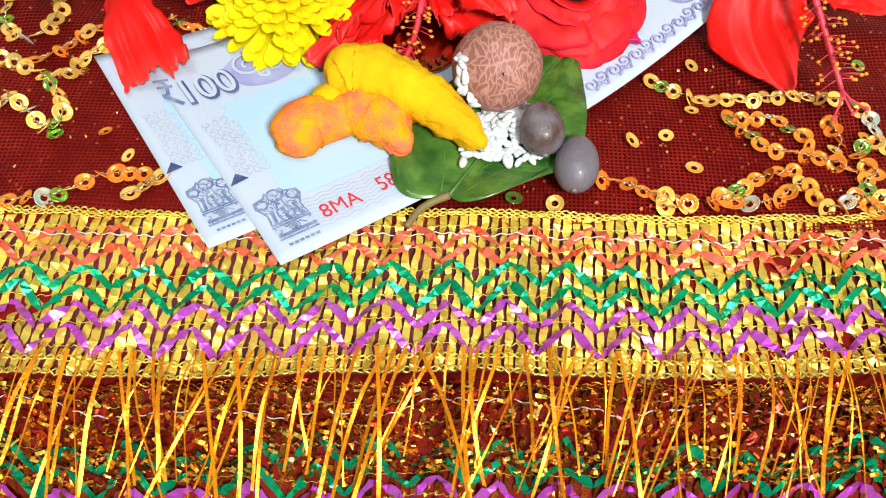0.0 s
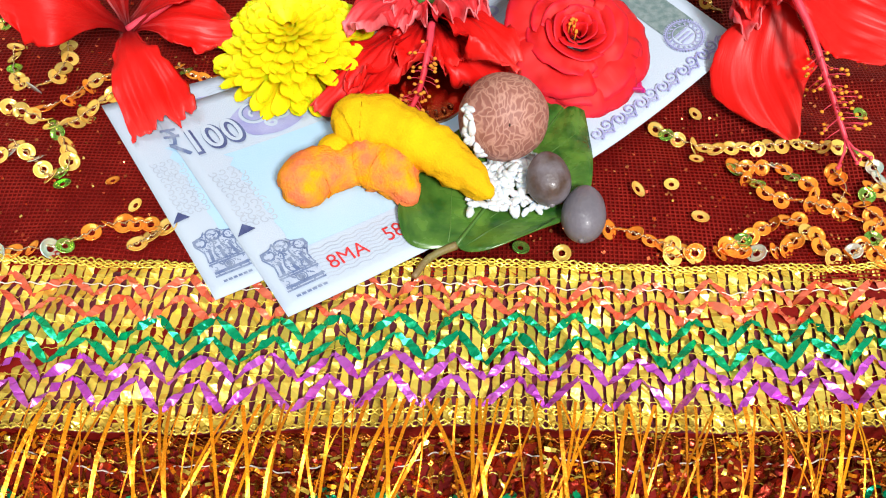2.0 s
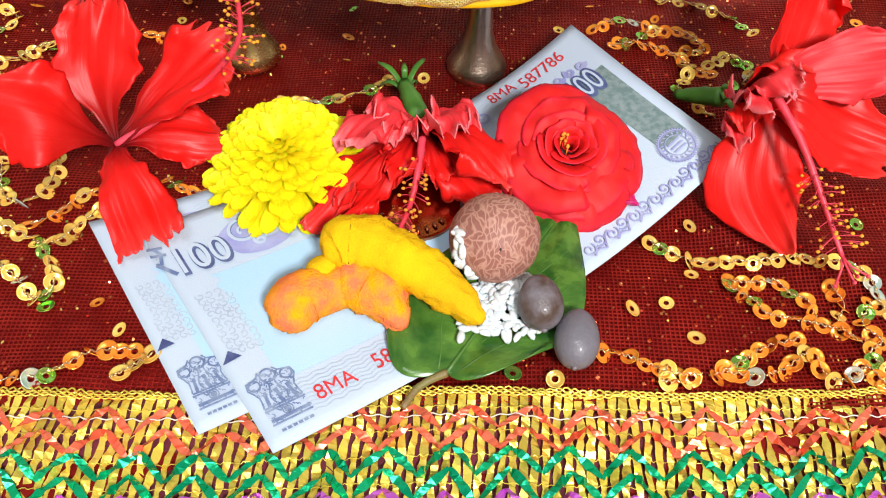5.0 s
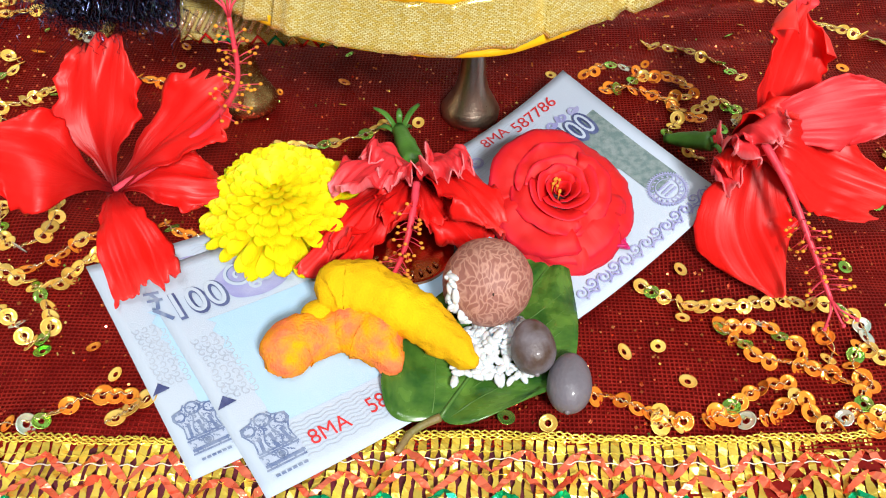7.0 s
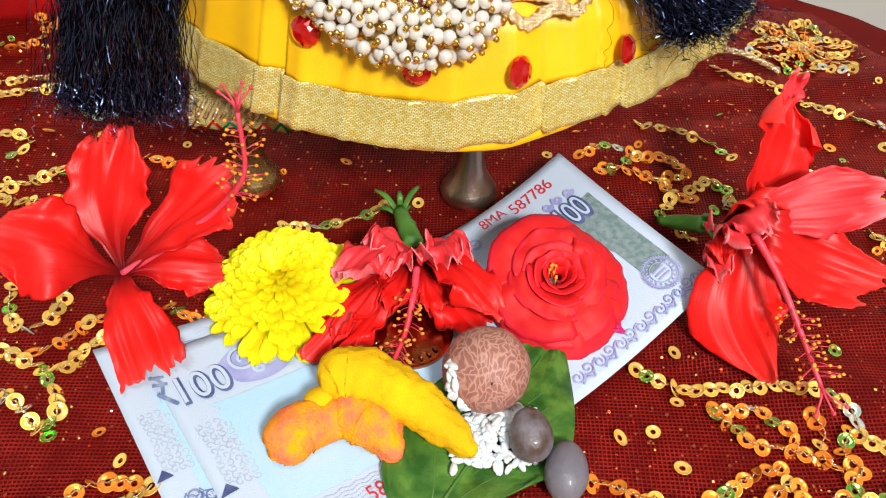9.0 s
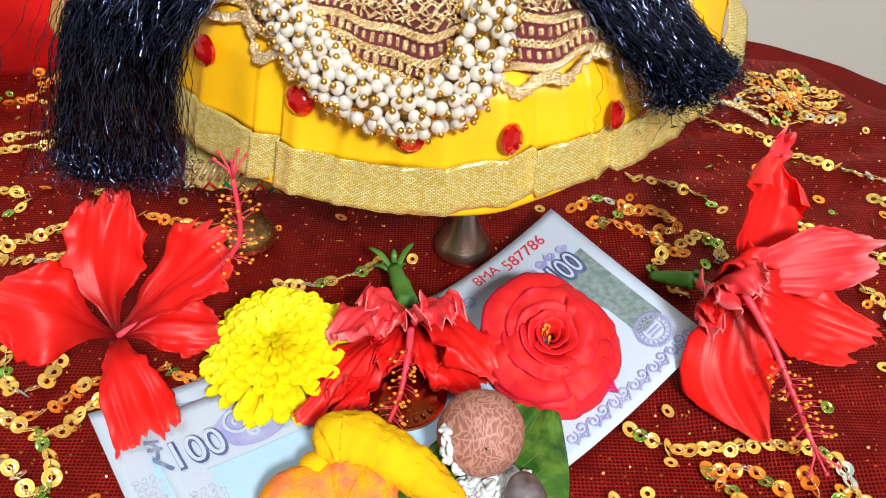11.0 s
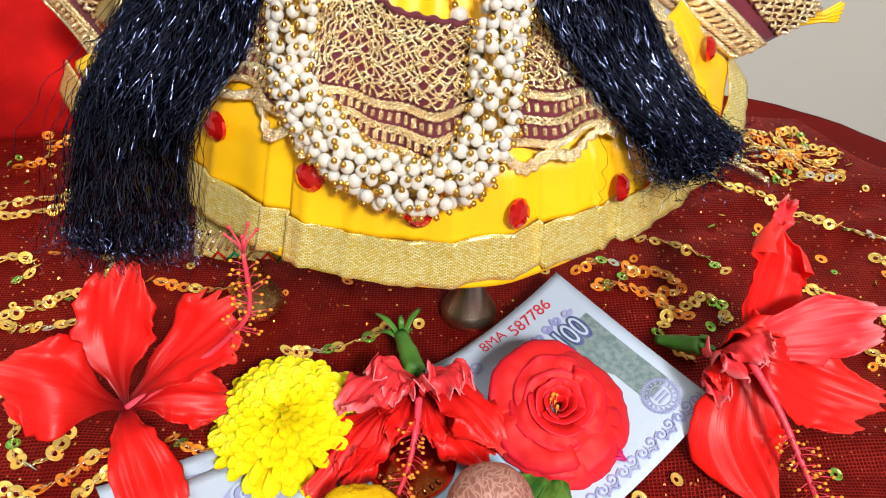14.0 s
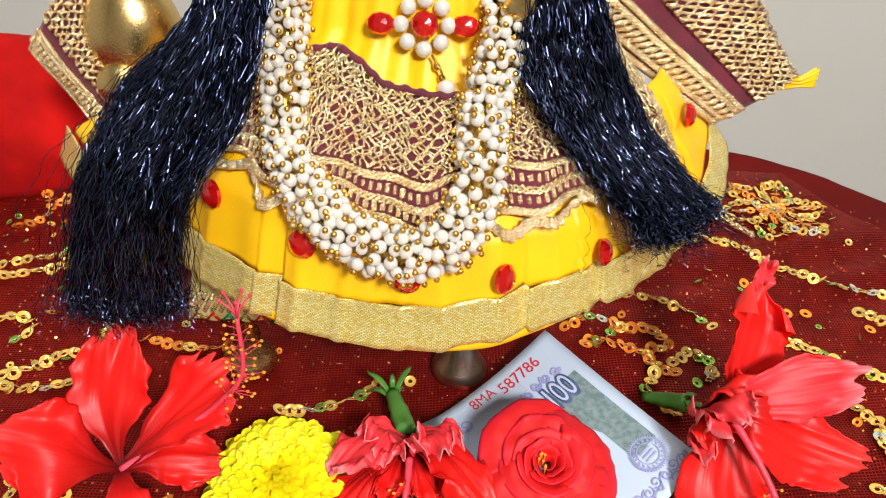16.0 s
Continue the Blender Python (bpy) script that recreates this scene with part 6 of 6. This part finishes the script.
def brooch():
    c = Vector((0.0078, 0.2555, 0.1212))
    ob = thing("chest_brooch", c, "pearl flower brooch with red crystal centre and pearl drop", "brooch")
    m = Matrix.Translation(c) @ Matrix.Rotation(radians(62), 4, "X")
    for k in range(8):
        a = 2 * math.pi * k / 8
        bm = bmesh.new()
        ball(bm, m @ Vector((0.0062 * math.cos(a), 0.0062 * math.sin(a), 0)), 0.0022, 14, 10)
        part("pearl", bm, M_PEARL, ob)
    bm = bmesh.new()
    for v in ball(bm, (0, 0, 0), 1, 10, 6):
        v.co = m @ Vector((v.co.x * 0.0036, v.co.y * 0.0036, v.co.z * 0.0024 + 0.001))
    part("crystal", bm, M_GEM, ob, "red crystal", smooth=False)
    for x in (-0.0115, 0.0105):
        bm = bmesh.new()
        for v in ball(bm, (0, 0, 0), 1, 10, 6):
            v.co = m @ Vector((v.co.x * 0.0038 + x, v.co.y * 0.0030, v.co.z * 0.002))
        part("crystal", bm, M_GEM, ob, smooth=False)
    drop = Vector((0.0140, 0.2500, 0.1060))
    bm = bmesh.new()
    tube(bm, [m @ Vector((0.002, -0.0075, 0)), drop + Vector((-0.0015, 0, 0.005)), drop], 0.0004, 5)
    for f in (0.35, 0.7):
        ball(bm, (m @ Vector((0.002, -0.0075, 0))).lerp(drop, f), 0.0011, 8, 6)
    ball(bm, drop + Vector((0.0025, -0.001, -0.002)), 0.0011, 8, 6)
    drop_chain = part("gold_chain", bm, M_BEAD, ob)
    bm = bmesh.new()
    ball(bm, drop, 0.0025, 14, 10)
    part("pearl_drop", bm, M_PEARL, drop_chain)


def lock(label, guides, count, seed, flare):
    """A lock of straight black hair between pairs of guide points from top to end."""
    rnd = random.Random(seed)
    first = Vector(guides[0][0])
    ob = thing("hair_lock", first, label, "hair", "hair locks")
    verts, faces, tuft = [], [], count // 6
    for i in range(count):
        stray = i % 9 == 0
        f, depth = min(1.0, max(0.0, (i // tuft + rnd.gauss(0.5, 0.45)) / 6)), rnd.uniform(-1, 1)
        pts = []
        short = rnd.uniform(0.1, 1.2)
        wave, ph, curl = rnd.uniform(0.0002, 0.00055), rnd.uniform(0, 6.3), rnd.uniform(0.9, 1.9)
        jx, jz = rnd.gauss(0, flare), rnd.gauss(0, flare * 0.6)
        for j, (a, b) in enumerate(guides):
            g = j / (len(guides) - 1)
            p = Vector(a).lerp(Vector(b), min(1.08, max(-0.08, f + rnd.gauss(0, 0.05 + 0.05 * g))))
            p.y += depth * 0.0055 * math.sin(math.pi * min(max(f, 0.12), 0.88)) + (-0.004 if stray else 0)
            p += Vector((jx, rnd.gauss(0, flare * 0.4), jz)) * g * g * (3.0 if stray else 1)
            pts.append(p)
        pts[-1] = pts[-2].lerp(pts[-1], short)
        path = [p + Vector((math.sin(k * curl + ph), math.cos(k * curl * 1.2 + ph), 0.6 * math.sin(k * 1.3 * curl + ph))) * wave + Vector((rnd.gauss(0, 1), rnd.gauss(0, 1), rnd.gauss(0, 0.6))) * 0.00048 for k, p in enumerate(spline(pts, 9))]
        r, twist = rnd.uniform(0.00008, 0.00015), rnd.uniform(0.4, 1.1)
        base = len(verts)
        for k, p in enumerate(path):
            rr = r * (1 - 0.6 * (k / len(path)) ** 3)
            for q in range(3):
                ang = 2.094 * q + i + twist * k
                verts.append((p.x + rr * math.cos(ang), p.y + rr * math.sin(ang), p.z + rr * 0.5 * math.sin(ang)))
        for k in range(len(path) - 1):
            for q in range(3):
                n0 = base + 3 * k
                faces.append((n0 + q, n0 + (q + 1) % 3, n0 + 3 + (q + 1) % 3, n0 + 3 + q))
        if i % tuft == tuft - 1 or i == count - 1:
            data = bpy.data.meshes.new("tuft")
            data.from_pydata(verts, [], faces)
            data.materials.append(M_HAIR)
            part("tuft", data, M_HAIR, ob)
            verts, faces = [], []


def idol():
    """A plain seated figure under the dress, and a plain gilded head beside it."""
    bm = bmesh.new()
    ball(bm, (CX, CY, 0.068), (0.066, 0.060, 0.024), 32, 18)
    ball(bm, (CX, CY, 0.110), (0.036, 0.027, 0.046), 28, 18)
    ball(bm, (0.0350, 0.2540, 0.1290), (0.0085, 0.005, 0.0045), 18, 12, Matrix.Rotation(radians(-25), 4, "Y"))
    tagged(part("idol_statue", bm, M_BRASS), "plain brass seated idol figure under the yellow dress", "statue")
    bm = bmesh.new()
    ball(bm, (-0.0890, 0.3080, 0.0900), (0.0165, 0.014, 0.022), 28, 20)
    ball(bm, (-0.0905, 0.2960, 0.0790), (0.0095, 0.0075, 0.0085), 20, 14)
    ball(bm, (-0.0890, 0.3080, 0.0500), (0.012, 0.012, 0.050), 20, 12)
    tagged(part("small_statue", bm, M_BRASS), "plain gilded small statue standing behind the black hair", "statue")


def stool():
    ob = thing("metal_stool", (CX, CY, -0.002), "small dark metal stool with flared feet under the idol", "stool")
    bm = bmesh.new()
    bmesh.ops.create_cone(bm, cap_ends=True, segments=48, radius1=0.066, radius2=0.062, depth=0.006)
    bmesh.ops.translate(bm, verts=bm.verts, vec=(CX, CY, 0.043))
    part("seat", bm, M_PEWTER, ob)
    for x, y, m in ((0.0225, 0.2500, M_PEWTER), (-0.0495, 0.2500, M_BRASS), (-0.03, 0.345, M_PEWTER), (0.05, 0.345, M_PEWTER)):
        bm = bmesh.new()
        zs = (-0.0012, 0.0008, 0.0035, 0.008, 0.014, 0.022, 0.032, 0.041)
        rs = (0.0094, 0.0096, 0.0082, 0.0058, 0.0042, 0.0036, 0.0040, 0.0050)
        tube(bm, [(x, y, z) for z in zs], rs, 20)
        part("leg", bm, m, ob)


def under_band(ob):
    """A braided band with a jewelled zigzag that shows under the skirt's edge."""
    a, b = Vector((-0.0625, 0.2385, 0.0305)), Vector((-0.0120, 0.2360, 0.0330))
    rows = [[a.lerp(b, k / 30) + Vector((0, 0.010 * i / 6, 0.0135 * i / 6 - 0.001 + 0.0006 * math.sin(k))) for k in range(31)] for i in range(7)]
    solid(part("band", sheet(rows), M_BORDER, ob), 0.002)
    for k in range(20):
        bm = bmesh.new()
        p = a.lerp(b, (k + 0.5) / 20)
        tube(bm, [p + Vector((-0.0012, -0.001, 0.003)), p + Vector((0.0016, 0.003, 0.0075))], 0.00075, 6)
        part("rib", bm, M_GOLD_PALE, ob)
    for k in range(10):
        bm = bmesh.new()
        p = a.lerp(b, (k + 0.5) / 10)
        tube(bm, [p + Vector((-0.0024, -0.0012, -0.0006)), p + Vector((0, -0.0012, 0.0024)), p + Vector((0.0024, -0.0012, -0.0006))], 0.0005, 6)
        part("jewel_setting", bm, (M_BRASS, M_GEM, M_FOIL_GREEN)[k % 3], ob)


def velvet():
    ob = thing("red_velvet_cushion", (-0.185, 0.385, -0.002), "soft bright red velvet cushion standing behind the idol", "cushion")
    bm = bmesh.new()
    for v in ball(bm, (0, 0, 0), 1, 40, 28):
        p = v.co.copy()
        s = 1 + 0.12 * noise.noise(p * 1.7) + 0.07 * noise.noise(p * 4) - 0.06 * abs(noise.noise(p * 3 + Vector((2, 1, 0))))
        v.co = Vector((-0.185 + 0.066 * p.x * s, 0.375 + 0.036 * p.y * s, max(-0.003, 0.016 + 0.042 * p.z * s)))
    part("cover", bm, M_VELVET, ob)


def cord():
    ob = thing("gold_cord", (0.133, 0.338, 0), "twisted gold cord lying on the red cloth", "cord")
    bm = bmesh.new()
    for ph in (0, 3.14):
        pts = spline([(0.112, 0.352, 0.002), (0.124, 0.345, 0.0012), (0.136, 0.341, 0.001), (0.147, 0.330, 0.0008)], 14)
        tube(bm, [p + Vector((0, 0.0008 * math.sin(i + ph), 0.0006 + 0.0006 * math.cos(i + ph))) for i, p in enumerate(pts)], 0.001, 6)
    part("twist", bm, M_GOLD_PALE, ob)


# ---- build ----
room()
table()
red_cloth = cloth()
lace("lace_trim", "gold foil lace with orange, green and purple zigzags", -0.0014, 0.0, 1, 0.0006, crush=1.35)
# lower band: gold and red foils carry the overhang's shade in their colour
lace("lace_trim", "crumpled lower band of gold foil lace under the fringe", -0.0100, 0.0395, 2, 0.0034, 0.5, 0.7, M_GOLD_SHADED, 2.6)
fringe()
bank_note(((-0.0370, 0.1170), (0.0740, 0.1960), (0.0330, 0.2380), (-0.0790, 0.1760)), 0.003, 0.002, 0.0004, False, "pale blue printed bank note mostly under another note")
bank_note(((-0.0200, 0.1130), (0.0960, 0.2090), (0.0515, 0.2570), (-0.0648, 0.1734)), 0.005, 0.010, 0.0014, True, "pale blue bank note with red serial number, one end curling")
leaf()
hibiscus_open()
hibiscus_side()
coin()
hibiscus_wilted()
chrysanthemum()
rose()
lump("turmeric_root", "smooth yellow turmeric root leaning on another root", "turmeric", [(-0.0145, 0.1615, 0.0092), (-0.0070, 0.1645, 0.0110), (0.0035, 0.1605, 0.0115), (0.0140, 0.1540, 0.0105), (0.0245, 0.1455, 0.0078)], [0.0066, 0.0075, 0.0069, 0.0056, 0.0032], M_TURM, 1, (((-0.0142, 0.1575, 0.0070), 0.0050),))
lump("turmeric_root", "orange turmeric root with pink patches lying on a note", "turmeric", [(-0.0208, 0.1420, 0.0058), (-0.0195, 0.1500, 0.0062), (-0.0105, 0.1552, 0.0060), (-0.0015, 0.1545, 0.0068), (0.0062, 0.1448, 0.0050)], [0.0050, 0.0068, 0.0054, 0.0072, 0.0036], M_TURM2, 2)
nut()
seed((0.0378, 0.1505, 0.0098), (0.0054, 0.0068, 0.0052), (0.35, 0, 0.15), M_SEED_PATCH, "grey violet seed with brown bare patch beside the rice")
seed((0.0465, 0.1432, 0.0062), (0.0053, 0.0077, 0.0052), (0.1, 0, -0.12), M_SEED, "smooth grey violet oval seed on leaf and cloth")
rice()
sequins(red_cloth)
GARLAND = [Vector(p) for p in ((-0.0290, 0.2620, 0.1240), (-0.0290, 0.2520, 0.1080), (-0.0270, 0.2370, 0.0940), (-0.0175, 0.2215, 0.0862), (-0.0060, 0.2132, 0.0815), (0.0060, 0.2107, 0.0803), (0.0165, 0.2130, 0.0840),
                              (0.0230, 0.2225, 0.0935), (0.0240, 0.2400, 0.1050), (0.0280, 0.2500, 0.1160), (0.0290, 0.2600, 0.1270))]
stool()
idol()
idol_dress = dress()
loop_panel(idol_dress, (0.0460, 0.2830, 0.1160), (0.1010, 0.3000, 0.1250), (0.1280, 0.3000, 0.0900), (0.0990, 0.2840, 0.0800), 1)
loop_panel(idol_dress, (-0.0980, 0.2950, 0.0560), (-0.0780, 0.2950, 0.0700), (-0.1040, 0.3080, 0.1100), (-0.1240, 0.3080, 0.0850), 2)
tassel = bmesh.new()
for k in range(14):
    tube(tassel, [(0.122, 0.299 + 0.0004 * (k % 4), 0.0845 + 0.0004 * k), (0.130, 0.298 + 0.0003 * (k % 5), 0.0868 + 0.0002 * k), (0.1345 + 0.0007 * math.sin(k * 2.3), 0.298, 0.0868 + 0.0005 * k)], 0.0005, 5)
part("sleeve_tassel", tassel, M_SATIN, idol_dress, "frayed yellow satin end")
necklace()
brooch()
lock("long straight black hair lock falling over the dress", (((-0.0430, 0.2560, 0.1500), (-0.0270, 0.2560, 0.1500)), ((-0.0460, 0.2430, 0.1300), (-0.0310, 0.2430, 0.1300)), ((-0.0640, 0.2330, 0.1120), (-0.0385, 0.2310, 0.1060)), ((-0.0750, 0.2240, 0.0920), (-0.0520, 0.2210, 0.0880)), ((-0.0835, 0.2190, 0.0590), (-0.0590, 0.2200, 0.0590)), ((-0.0860, 0.2200, 0.0480), (-0.0600, 0.2210, 0.0480))), 2900, 1, 0.0030)
lock("shorter black hair lock lying over the skirt", (((0.0330, 0.2580, 0.1460), (0.0480, 0.2580, 0.1500)), ((0.0340, 0.2490, 0.1160), (0.0510, 0.2490, 0.1310)), ((0.0430, 0.2400, 0.1030), (0.0630, 0.2440, 0.1060)), ((0.0580, 0.2280, 0.0900), (0.0765, 0.2360, 0.0905)), ((0.0680, 0.2240, 0.0800), (0.0840, 0.2330, 0.0840)), ((0.0710, 0.2230, 0.0770), (0.0865, 0.2330, 0.0820))), 2100, 2, 0.0026)
under_band(idol_dress)
velvet()
cord()
